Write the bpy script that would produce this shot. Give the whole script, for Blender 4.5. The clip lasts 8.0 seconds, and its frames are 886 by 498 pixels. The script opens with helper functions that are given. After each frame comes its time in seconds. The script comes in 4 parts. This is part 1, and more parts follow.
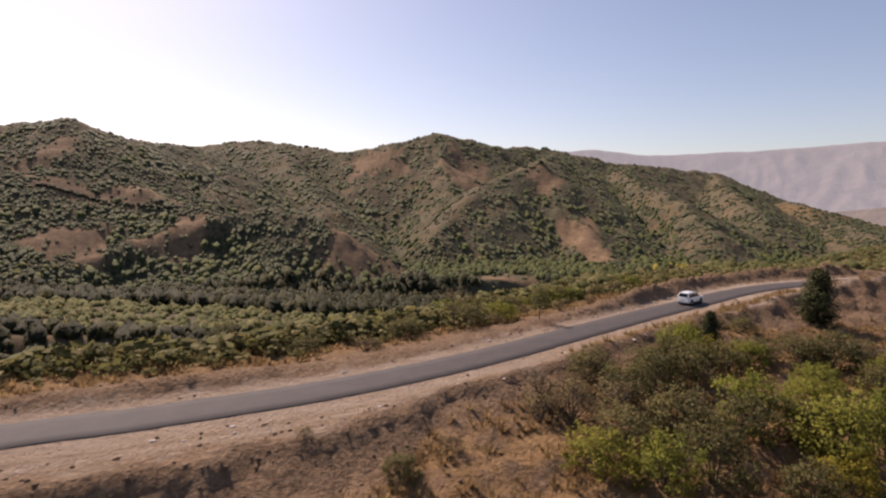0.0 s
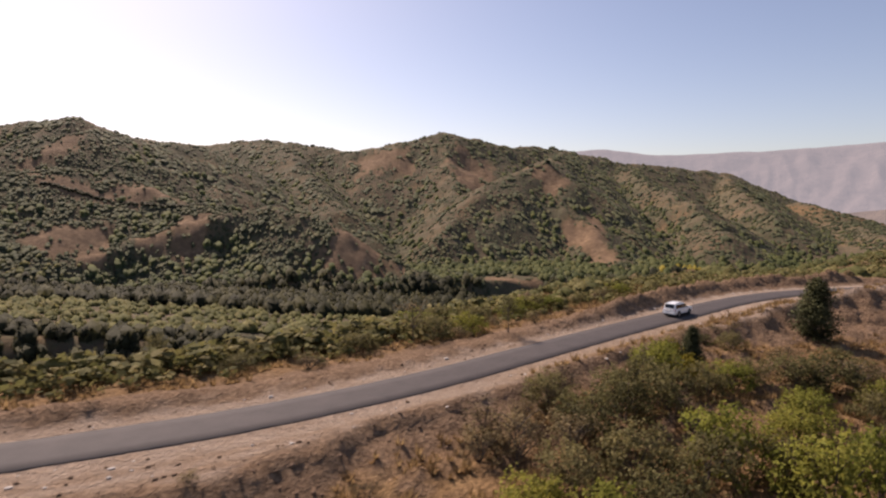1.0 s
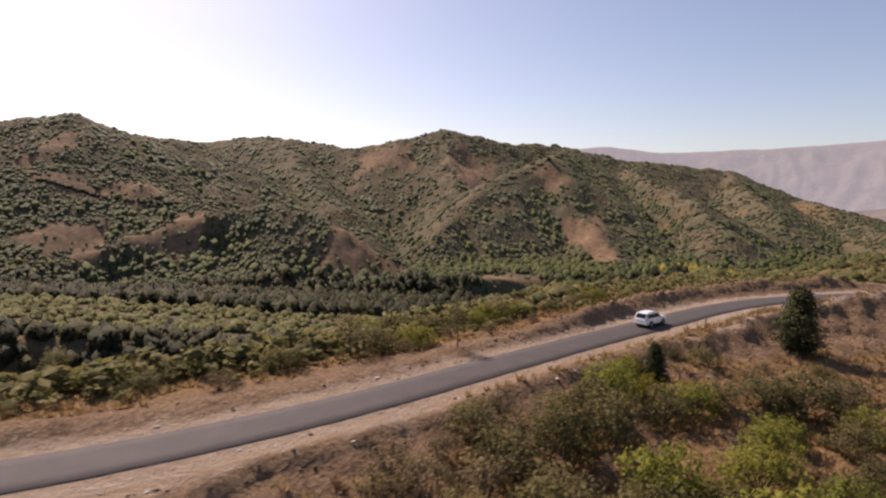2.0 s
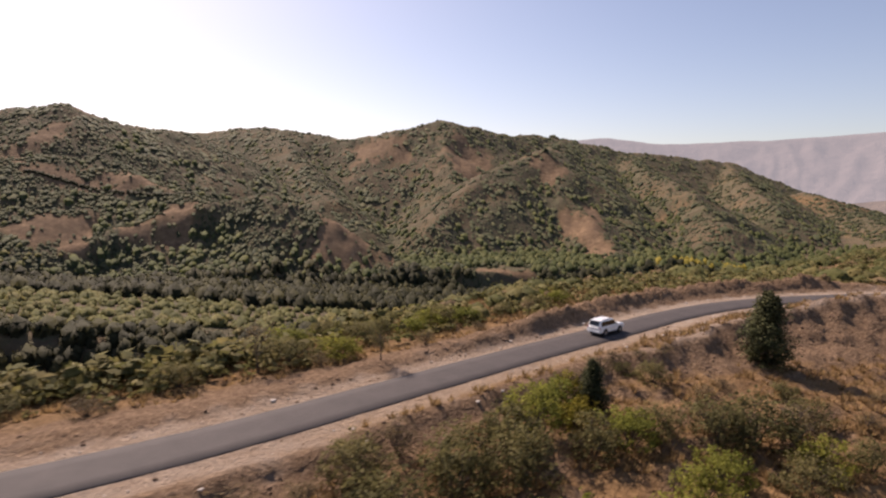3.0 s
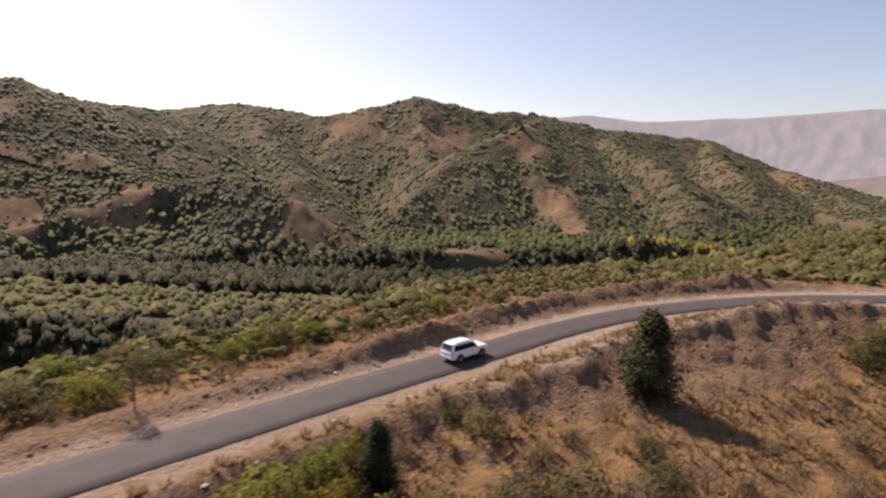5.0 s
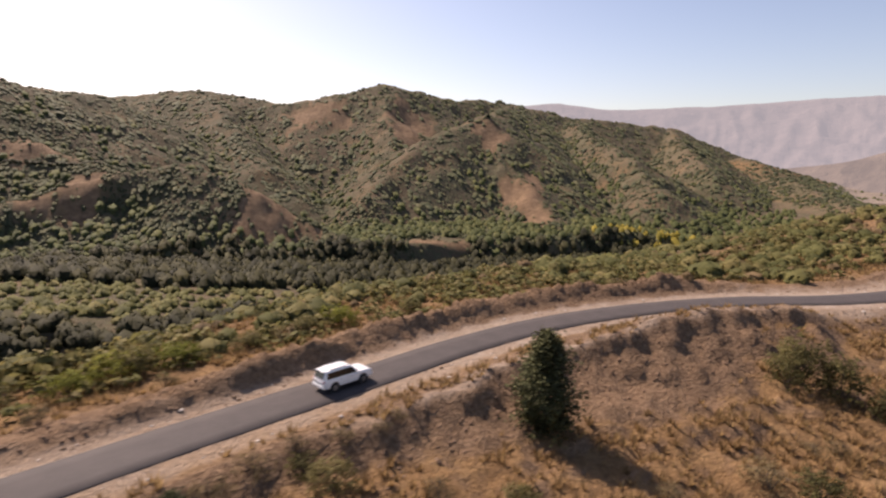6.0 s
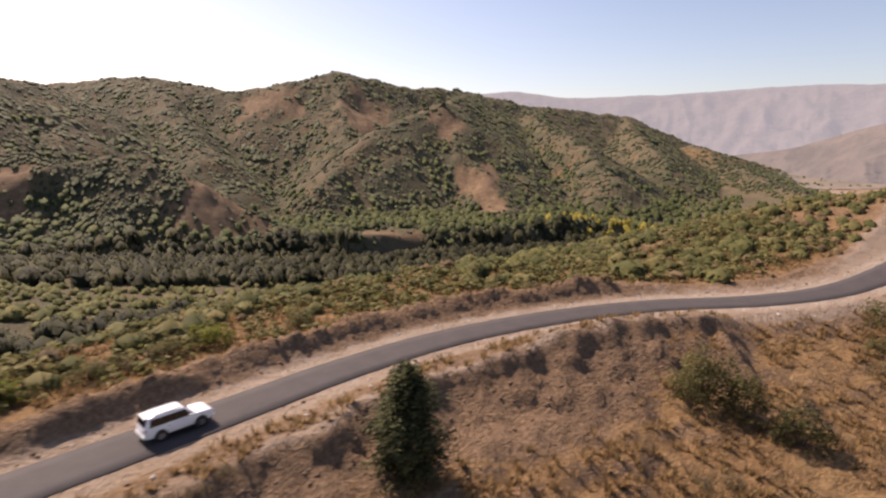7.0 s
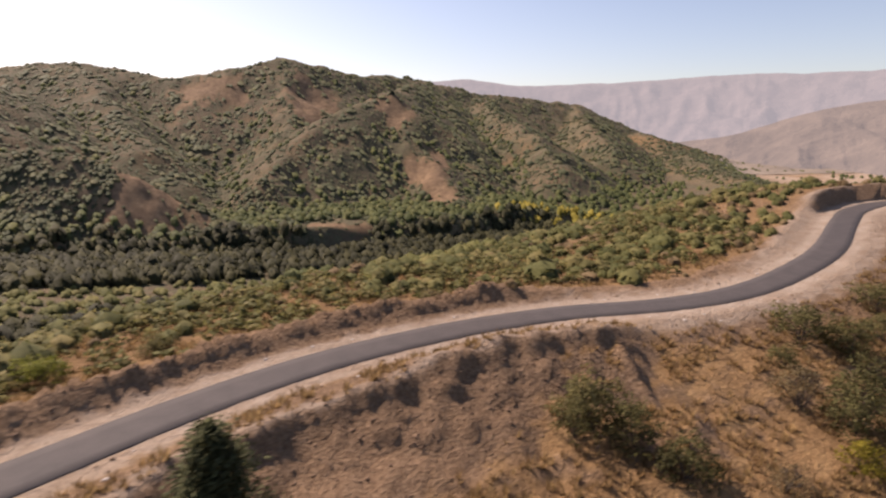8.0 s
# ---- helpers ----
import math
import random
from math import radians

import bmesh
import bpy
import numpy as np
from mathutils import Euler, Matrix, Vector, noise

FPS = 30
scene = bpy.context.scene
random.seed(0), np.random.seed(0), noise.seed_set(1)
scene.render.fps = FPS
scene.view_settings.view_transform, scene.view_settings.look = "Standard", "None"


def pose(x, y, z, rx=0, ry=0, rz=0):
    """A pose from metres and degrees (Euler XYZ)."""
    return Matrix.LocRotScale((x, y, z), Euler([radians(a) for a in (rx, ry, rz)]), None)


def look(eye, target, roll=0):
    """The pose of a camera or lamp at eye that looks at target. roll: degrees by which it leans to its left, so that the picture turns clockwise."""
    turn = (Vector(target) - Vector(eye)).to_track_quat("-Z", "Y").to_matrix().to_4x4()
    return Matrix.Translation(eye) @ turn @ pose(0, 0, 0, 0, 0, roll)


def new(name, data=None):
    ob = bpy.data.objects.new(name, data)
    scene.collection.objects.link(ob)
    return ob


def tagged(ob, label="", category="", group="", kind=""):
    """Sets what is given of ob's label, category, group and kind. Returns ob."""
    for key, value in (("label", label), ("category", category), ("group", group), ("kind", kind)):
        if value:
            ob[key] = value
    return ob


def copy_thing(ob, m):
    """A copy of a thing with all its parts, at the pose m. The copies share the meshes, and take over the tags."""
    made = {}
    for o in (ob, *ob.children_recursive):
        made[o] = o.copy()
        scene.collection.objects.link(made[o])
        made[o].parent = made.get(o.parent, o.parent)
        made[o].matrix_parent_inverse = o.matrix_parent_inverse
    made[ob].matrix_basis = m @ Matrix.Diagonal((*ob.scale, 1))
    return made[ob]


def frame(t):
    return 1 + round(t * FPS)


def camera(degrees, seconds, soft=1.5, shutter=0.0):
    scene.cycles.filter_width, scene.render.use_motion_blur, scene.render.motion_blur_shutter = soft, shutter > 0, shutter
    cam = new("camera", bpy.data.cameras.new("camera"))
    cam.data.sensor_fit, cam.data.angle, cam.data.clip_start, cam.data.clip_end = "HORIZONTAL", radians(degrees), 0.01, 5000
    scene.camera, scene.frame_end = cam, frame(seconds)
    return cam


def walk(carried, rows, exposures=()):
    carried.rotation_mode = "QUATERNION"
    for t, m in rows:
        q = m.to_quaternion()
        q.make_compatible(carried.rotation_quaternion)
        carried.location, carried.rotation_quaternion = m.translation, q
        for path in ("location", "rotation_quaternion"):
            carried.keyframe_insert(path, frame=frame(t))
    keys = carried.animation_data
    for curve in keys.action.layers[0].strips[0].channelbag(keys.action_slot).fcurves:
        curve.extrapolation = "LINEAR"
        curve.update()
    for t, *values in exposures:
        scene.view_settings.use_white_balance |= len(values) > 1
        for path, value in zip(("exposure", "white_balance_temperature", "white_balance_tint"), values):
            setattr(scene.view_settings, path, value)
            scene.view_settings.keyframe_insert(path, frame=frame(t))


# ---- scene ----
cam = camera(77.9, 8.0, 2.2, 0.55)
METRES, EYE, TILT, LEAN, TURN = 80.0, 15.85, -5.0, 0.0, 0.0
ROWS = [
    (0.0, 0.0, 0.0, 0.0, 0.0, 0.0, -0.0),
    (0.5, 0.0333, 0.0336, 0.0054, 0.53, -0.01, -0.14),
    (1.0, 0.0721, 0.0705, 0.012, 0.88, -0.06, -0.25),
    (1.5, 0.1111, 0.1072, 0.0174, 1.21, -0.12, -0.35),
    (3.0, 0.2493, 0.2284, 0.0374, 1.27, -1.24, -0.48),
    (3.5, 0.2964, 0.268, 0.0449, 1.13, -1.8, -0.49),
    (4.0, 0.3478, 0.311, 0.0532, 0.98, -2.39, -0.48),
    (5.5, 0.4981, 0.4295, 0.0805, -1.68, -4.12, -0.16),
    (6.0, 0.5531, 0.4699, 0.0914, -3.41, -4.73, 0.08),
    (6.5, 0.6052, 0.506, 0.1016, -5.63, -5.32, 0.42),
    (7.0, 0.6633, 0.5433, 0.1113, -7.43, -5.95, 0.68),
    (7.5, 0.7183, 0.5757, 0.1205, -9.28, -6.55, 0.93),
    (8.0, 0.7788, 0.6084, 0.1296, -12.05, -7.23, 1.31),
]
walk(cam, [(t, pose(0, 0, EYE, TILT, LEAN, TURN) @ pose(METRES * x, METRES * y, METRES * z, 90 + pitch, roll, yaw)) for t, x, y, z, yaw, pitch, roll in ROWS],
     exposures=[(0.0, 0.34, 7150, 26.0), (8.0, 0.62, 7250, 25.5)])

# ---------------------------------------------------------------- light
SUN_FROM = Vector((-0.62, 0.785, 0.0)).normalized()
SUN_HEIGHT = radians(43.5)
world = bpy.data.worlds.new("sky")
scene.world = world
world.use_nodes = True
wn = world.node_tree.nodes
sky = wn.new("ShaderNodeTexSky")
sky.sky_type = "NISHITA"
sky.sun_disc = False
sky.sun_elevation = SUN_HEIGHT
sky.sun_rotation = math.atan2(SUN_FROM.x, SUN_FROM.y)
sky.altitude = 1200
sky.air_density, sky.dust_density, sky.ozone_density = 1.05, 2.8, 0.6
wn["Background"].inputs["Strength"].default_value = 0.103
world.node_tree.links.new(sky.outputs[0], wn["Background"].inputs["Color"])
sun = new("sun", bpy.data.lights.new("sun", "SUN"))
sun.data.energy, sun.data.angle, sun.data.color = 5.0, radians(0.6), (1.0, 0.93, 0.82)
sun.matrix_world = look((0, 0, 200), Vector((0, 0, 200)) - (SUN_FROM * math.cos(SUN_HEIGHT) + Vector((0, 0, math.sin(SUN_HEIGHT)))))

# ---------------------------------------------------------------- numeric noise
RNG = np.random.default_rng(7)


def grad_noise(x, y, seed=0):
    """Smooth noise of about -0.7 to 0.7 on arrays."""
    xi, yi = np.floor(x).astype(np.int64), np.floor(y).astype(np.int64)
    fx, fy = x - xi, y - yi

    def corner(i, j):
        h = ((xi + i) * 374761393 + (yi + j) * 668265263 + seed * 974634777) & 0xFFFFFFFF
        h = ((h ^ (h >> 13)) * 1274126177) & 0xFFFFFFFF
        a = (h ^ (h >> 16)) / 4294967296.0 * 2 * np.pi
        return np.cos(a) * (fx - i) + np.sin(a) * (fy - j)

    u, v = fx * fx * fx * (fx * (fx * 6 - 15) + 10), fy * fy * fy * (fy * (fy * 6 - 15) + 10)
    low = corner(0, 0) * (1 - u) + corner(1, 0) * u
    high = corner(0, 1) * (1 - u) + corner(1, 1) * u
    return low * (1 - v) + high * v


def fbm(x, y, size, octaves=4, seed=0, gain=0.5):
    total, amp, f = 0.0, 1.0, 1.0 / size
    for k in range(octaves):
        total = total + amp * grad_noise(x * f + 17.3 * k, y * f - 9.1 * k, seed + k)
        amp, f = amp * gain, f * 2.03
    return total


def ridged(x, y, size, octaves=4, seed=0):
    total, amp, f = 0.0, 1.0, 1.0 / size
    for k in range(octaves):
        total = total + amp * (0.5 - np.abs(grad_noise(x * f + 3.7 * k, y * f + 5.3 * k, seed + k)) * 1.6)
        amp, f = amp * 0.5, f * 2.1
    return total


def step(a, b, v):
    t = np.clip((v - a) / (b - a), 0, 1)
    return t * t * (3 - 2 * t)


# ---------------------------------------------------------------- the road's line
ROAD_KNOTS = [
    (-900, -330, 10), (-620, -230, 8), (-240, -70, 2), (-150, -26, 1), (-90, 4, 0.4), (-55, 22.5, 0), (-30, 35.7, 0), (-22, 39.0, 0), (-9, 45.5, 0), (3.5, 54.2, 0), (16, 65.0, 0),
    (28, 75.4, 0), (41, 86.1, 0), (51, 94.3, 0), (62, 101.2, 0), (75.6, 106.4, 0), (90, 109.2, 0), (105, 109.2, 0.1), (118, 111.2, 0.5),
    (131, 116, 1.6), (144, 123.2, 2.8), (164, 139, 3.8), (177, 148, 4.5), (192, 152, 5.2), (212, 146, 6.2), (240, 128, 7.5), (290, 96, 10), (420, 20, 12), (700, -140, 14), (1000, -300, 16),
]
ROAD_HALF = 2.4


def spline(knots, per):
    pts = [Vector(k) for k in knots]
    out = []
    for i in range(1, len(pts) - 2):
        a, b, c, d = pts[i - 1:i + 3]
        for j in range(per):
            t = j / per
            out.append(0.5 * (2 * b + (c - a) * t + (2 * a - 5 * b + 4 * c - d) * t * t + (3 * b - a - 3 * c + d) * t ** 3))
    out.append(pts[-2])
    return np.array(out)


ROAD = spline(ROAD_KNOTS, 14)
ROAD_STEP = np.linalg.norm(np.diff(ROAD[:, :2], axis=0), axis=1)
ROAD_RUN = np.concatenate([[0], np.cumsum(ROAD_STEP)])


def road_frame(x, y):
    """For places: signed distance from the road's line (plus: valley side), the road's height and its x there."""
    x, y = np.atleast_1d(x), np.atleast_1d(y)
    if x.size > 5000:
        out = np.zeros((3, *x.shape))
        far = (np.abs(x - 60) > 260) | (y > 300) | (y < -60)
        for mask, line in ((far, ROAD[::7]), (~far, ROAD)):
            out[:, mask] = nearest_on(x[mask], y[mask], line)
        return out
    return nearest_on(x, y, ROAD)


def nearest_on(x, y, line):
    best = np.full(x.shape, 1e9)
    side, high, at = np.zeros(x.shape), np.zeros(x.shape), np.zeros(x.shape)
    for (ax, ay, az), (bx, by, bz) in zip(line, line[1:]):
        dx, dy = bx - ax, by - ay
        t = np.clip(((x - ax) * dx + (y - ay) * dy) / (dx * dx + dy * dy), 0, 1)
        ex, ey = x - ax - t * dx, y - ay - t * dy
        d = np.hypot(ex, ey)
        near = d < best
        best = np.where(near, d, best)
        side = np.where(near, np.sign(dx * ey - dy * ex), side)
        high = np.where(near, az + t * (bz - az), high)
        at = np.where(near, ax + t * dx, at)
    return np.array([best * side, high, at])


# ---------------------------------------------------------------- the shape of the land
RIDGES = {
    "left_skyline": (0.56, [(-821, 780, 112), (-638, 800, 125), (-538, 800, 131), (-493, 850, 111), (-430, 950, 109), (-365, 980, 72)]),
    "left_spur": (0.62, [(-538, 800, 129), (-441, 720, 65), (-366, 680, 29), (-294, 650, 9)]),
    "near_hill": (0.85, [(-294, 650, 9), (-243, 630, -3), (-204, 641, 8), (-118, 620, -17), (-59, 600, -45), (-21, 590, -60)]),
    "near_left": (0.45, [(-246, 620, -2), (-285, 608, -10), (-327, 570, -24), (-350, 534, -42), (-372, 505, -62)]),
    "back": (0.6, [(-513, 1380, 148), (-388, 1340, 154), (-297, 1300, 138), (-213, 1270, 127), (-110, 1290, 153), (-19, 1320, 176), (65, 1380, 168), (149, 1450, 152), (247, 1600, 172)]),
    "back_right": (0.55, [(247, 1600, 172), (379, 1720, 165), (560, 1850, 143), (730, 1950, 138), (1048, 2150, 128), (1466, 2350, 14), (1683, 2450, -41), (2070, 2550, -162)]),
    "peak_spur": (0.68, [(-19, 1320, 172), (7, 1150, 94), (16, 1000, 33), (-13, 880, -10)]),
    "front_spur": (0.62, [(318, 1550, 149), (173, 1050, 86), (196, 950, 27), (216, 850, -22), (222, 710, -68)]),
    "front_left": (0.66, [(173, 1050, 86), (85, 960, 53), (14, 860, 2), (-11, 770, -35)]),
    "right_spur": (0.6, [(560, 1850, 139), (462, 1300, 57), (460, 1050, 12), (419, 850, -36)]),
    "right_spur2": (0.6, [(1048, 2150, 126), (796, 1500, 33), (684, 1150, -30)]),
    "basin": (0.6, [(-388, 1340, 147), (-303, 1120, 80), (-221, 960, 27), (-170, 850, 0)]),
    "low_spur": (0.85, [(-420, 190, -26), (-250, 225, -38), (-165, 248, -46), (-105, 268, -54), (-60, 295, -62), (-30, 335, -76), (-10, 390, -90)]),
    "left_foot": (0.7, [(-538, 800, 125), (-560, 690, 60), (-520, 600, -10), (-500, 540, -50)]),
    "right_foot": (0.3, [(1207, 1928, 14), (1138, 1614, -36), (1005, 1276, -64), (873, 969, -75), (797, 807, -80)]),
    "haze_hill": (0.4, [(-834, 1800, 188), (-724, 1850, 212), (-592, 1850, 216), (-448, 1800, 188)]),
}
FLOOR = -88.0


def smooth_max(a, b, k):
    h = np.clip(0.5 + 0.5 * (a - b) / k, 0, 1)
    return b * (1 - h) + a * h + k * h * (1 - h)


def hills(x, y):
    wx = x + 14 * fbm(x, y, 110, 3, 11)
    wy = y + 14 * fbm(x, y, 110, 3, 23)
    h = np.full(x.shape, -400.0)
    for name, (slope, line) in RIDGES.items():
        one = np.full(x.shape, -400.0)
        for (ax, ay, az), (bx, by, bz) in zip(line, line[1:]):
            dx, dy = bx - ax, by - ay
            t = np.clip(((wx - ax) * dx + (wy - ay) * dy) / (dx * dx + dy * dy), 0, 1)
            d = np.hypot(wx - ax - t * dx, wy - ay - t * dy)
            left = dx * (wy - ay) - dy * (wx - ax) > 0
            fall = np.where(left, 0.13, 1.45) if name == "low_spur" else np.where(left, 1.7, slope) if name == "near_left" else slope
            one = np.maximum(one, az + t * (bz - az) - fall * (np.sqrt(d * d + 144) - 12))
        h = smooth_max(one, h, 6)
    rise = step(FLOOR - 5, FLOOR + 60, h)
    h = h + rise * (8 * (ridged(x, y, 120, 4, 31) - 0.45) + 4.5 * fbm(x, y, 60, 4, 37, 0.6)) * step(300, 420, y)
    # a broken scarp under the crest of the nearest hill
    across, along = (x + 246) * 0.64 - (y - 620) * 0.77, -(x + 246) * 0.77 - (y - 620) * 0.64
    along = along + 10 * fbm(x, y, 40, 2, 43)
    bite = step(2, 15, across) * (1 - step(30, 90, across)) * step(-75, 35, along) * (1 - step(105, 150, along))
    return h - bite * (6 + 4 * ridged(along, across * 0.3, 16, 2, 47))


def rim_line(x, y, ax):
    """How far from the road's line the bank below it breaks off."""
    return 6.0 + 2.6 * step(20, 45, ax) + 1.9 * step(50, 66, ax) - 4.0 * step(86, 103, ax) + 1.3 * fbm(x, y, 5, 3, 81) + 0.6 * fbm(x, y, 1.6, 2, 85) + 3.4 * (1 - step(-16, -2, ax))


def near_land(x, y):
    """The shelf that carries the road: the road's bed, the banks and the slopes on both sides."""
    d, zr, ax = road_frame(x, y)
    a = np.abs(d)
    rough = fbm(x, y, 3.2, 3, 51)
    fine = fbm(x, y, 1.1, 3, 57)
    # valley side: shoulder, berm of pushed earth, falling slope
    berm_high = 0.35 + 1.35 * step(18, 34, ax) * (1 - step(84, 100, ax)) + 0.5 * (1 - step(-18, -8, ax)) + 0.3 * step(140, 155, ax)
    crest = 6.2 + 1.6 * step(30, 60, ax) + 0.9 * fbm(x, y, 14, 2, 63)
    berm = berm_high * np.exp(-((d - crest) / 1.7) ** 2) * np.clip(1 + 0.65 * fbm(ax * 0.3, d * 1.5, 2.0, 4, 61, 0.65) + 0.4 * fine, 0.25, 1.9)
    fall = -0.08 * np.clip(d - 8, 0, 27) - 0.18 * np.clip(d - 35, 0, 1e5) - 0.11 * np.clip(d - 150, 0, 1e5) - 0.17 * (1 - step(170, 270, x)) * np.clip(d - 44, 0, 1e5) - (1 - step(-25, 85, x)) * ((0.27 + 0.36 * (1 - step(-12, 28, x))) * np.clip(d - 30 + 9 * (1 - step(-12, 28, x)), 0, 85) + 0.05 * np.clip(d - 115, 0, 1e5))
    valley = zr + berm + fall + step(4, 9, d) * (0.25 * rough + 0.15 * fine) + step(60, 140, d) * 5.5 * fbm(x, y, 70, 3, 71) + step(20, 50, d) * 1.5 * fbm(x, y, 22, 3, 73)
    # camera side: shoulder, lip, bare bank, grass slope
    e = -d
    rim = rim_line(x, y, ax)
    top = 0.15 + 0.65 * step(34, 52, ax) + 1.35 * step(54, 70, ax) - 1.6 * step(88, 104, ax)
    shelf = top * step(4.2, rim - 0.6, e) * (1 + 0.35 * rough)
    over = np.clip(e - rim, 0, 1e5)
    gullies = 0.4 * (ridged(ax * 0.9 + 0.15 * x, e * 0.2, 2.4, 3, 83) - 0.3) * step(0.0, 1.0, over) * (1 - step(5, 9, over))
    face = shelf - 0.52 * over - 0.6 * (1 - np.exp(-over / 0.5)) + gullies + step(0, 1.5, over) * (0.15 * rough + 0.36 * fine)
    foot = -1.2 - 0.13 * (e - 8) - 1.9 * step(92, 108, ax) + 0.8 * fbm(x, y, 9, 2, 91) + 0.75 * fbm(x, y, 2.2, 2, 93)
    camera_side = zr + smooth_max(face, foot, 0.7) + 0.32 * step(118, 175, ax) * np.clip(e - 6, 0, 45) + step(3.5, 8, e) * (0.16 * rough + 0.08 * fine)
    open_slope = zr - 0.26 * np.clip(e - 5, 0, 17) - 0.1 * np.clip(e - 22, 0, 1e5) + 0.32 * step(118, 175, ax) * np.clip(e - 6, 0, 45) + step(4, 9, e) * (0.7 * fbm(x, y, 8, 2, 95) + 0.4 * fbm(x, y, 2.4, 2, 93))
    right = step(88, 102, ax)
    camera_side = camera_side * (1 - right) + open_slope * right
    cut = 3.0 * step(166, 176, ax) * step(5.6, 6.4, d + 0.5 * rough) * (1 - step(22, 40, d))
    h = np.where(d > 0, valley + cut, camera_side)
    bed = zr - 0.02 - 0.01 * a + 0.03 * fine
    k = step(ROAD_HALF + 0.7, ROAD_HALF + 3.0, a)
    return h * k + bed * (1 - k) - 0.4 * np.clip(a - 330, 0, 1e5), d


def land(x, y):
    x, y = np.asarray(x, float), np.asarray(y, float)
    far = hills(x, y)
    floor = FLOOR + 2.5 * fbm(x, y, 60, 3, 41) - 0.004 * np.clip(x - 400, 0, 3000)
    river = np.abs(y - 525 - 0.22 * (x + 100) - 22 * np.sin(x / 85.0))
    floor = floor - 7 * (1 - step(8, 30, river)) * (1 - step(500, 900, x))
    scarp = y - 572 - 0.25 * x - 9 * np.sin(x / 38.0)
    floor = floor + 17 * step(-7, 6, scarp) * (1 - step(300, 420, x))
    h = smooth_max(far, floor, 12)
    out = h.copy()
    close = (y < 700) & (np.abs(x) < 900)
    near, d = near_land(x[close], y[close])
    out[close] = smooth_max(h[close], near, 6 * step(25, 70, np.abs(d)) + 0.001)
    return out


def spaced(lo, a, b, hi, fine, growth, back=None):
    mid = list(np.arange(a, b, fine))
    up, s = [b], fine
    while up[-1] < hi:
        s *= 1 + growth
        up.append(up[-1] + s)
    down, s = [], fine
    edge = a
    while edge > lo:
        s *= 1 + (back or growth)
        edge -= s
        down.append(edge)
    return np.array(down[::-1] + mid + up)


# a sheet whose columns fan out with the distance
GU = spaced(-1000, -42, 128, 1000, 0.62, 0.040)
GY = spaced(-900, 16, 120, 4700, 0.6, 0.0138, 0.08)
FAN_AT = 45.0


def fan(y):
    return 1 + np.clip(y - 110, 0, 1e5) / 170.0


XX, YY = np.meshgrid(GU, GY)
XX = FAN_AT + (XX - FAN_AT) * fan(YY)
ZZ = land(XX.ravel(), YY.ravel()).reshape(XX.shape)


def height(x, y):
    """The built ground's height at places."""
    x, y = np.asarray(x, float), np.asarray(y, float)
    p = FAN_AT + (x - FAN_AT) / fan(y)
    i = np.clip(np.searchsorted(GU, p) - 1, 0, len(GU) - 2)
    j = np.clip(np.searchsorted(GY, y) - 1, 0, len(GY) - 2)
    u, v = (p - GU[i]) / (GU[i + 1] - GU[i]), (y - GY[j]) / (GY[j + 1] - GY[j])
    return (ZZ[j, i] * (1 - u) + ZZ[j, i + 1] * u) * (1 - v) + (ZZ[j + 1, i] * (1 - u) + ZZ[j + 1, i + 1] * u) * v


# ---------------------------------------------------------------- materials
def material(name, rough=0.9):
    m = bpy.data.materials.new(name)
    m.use_nodes = True
    b = m.node_tree.nodes["Principled BSDF"]
    b.inputs["Roughness"].default_value = rough
    b.inputs["Specular IOR Level"].default_value = 0.25
    return m, m.node_tree, b


def node(t, kind, **sets):
    n = t.nodes.new(kind)
    for key, value in sets.items():
        if key in n.inputs:
            n.inputs[key].default_value = value
    return n


def noise_node(t, scale, detail=4.0, rough=0.6, coords=None):
    n = node(t, "ShaderNodeTexNoise", Scale=scale, Detail=detail, Roughness=rough)
    if coords:
        t.links.new(coords, n.inputs["Vector"])
    return n.outputs["Fac"]


def ramp(t, fac, stops):
    n = t.nodes.new("ShaderNodeValToRGB")
    els = n.color_ramp.elements
    els[0].position, els[0].color = stops[0][0], (*stops[0][1], 1)
    els[1].position, els[1].color = stops[-1][0], (*stops[-1][1], 1)
    for p, c in stops[1:-1]:
        els.new(p).color = (*c, 1)
    t.links.new(fac, n.inputs[0])
    return n.outputs[0]


def mix(t, fac, a, b, blend="MIX"):
    n = t.nodes.new("ShaderNodeMix")
    n.data_type, n.blend_type = "RGBA", blend
    for slot, v in ((0, fac), (6, a), (7, b)):
        if isinstance(v, (int, float)):
            n.inputs[slot].default_value = v
        elif isinstance(v, tuple):
            n.inputs[slot].default_value = (*v, 1)
        else:
            t.links.new(v, n.inputs[slot])
    return n.outputs[2]


def bump(t, b, fac, strength, distance):
    n = node(t, "ShaderNodeBump", Strength=strength, Distance=distance)
    t.links.new(fac, n.inputs["Height"])
    t.links.new(n.outputs[0], b.inputs["Normal"])


def place(t):
    return t.nodes.new("ShaderNodeNewGeometry").outputs["Position"]


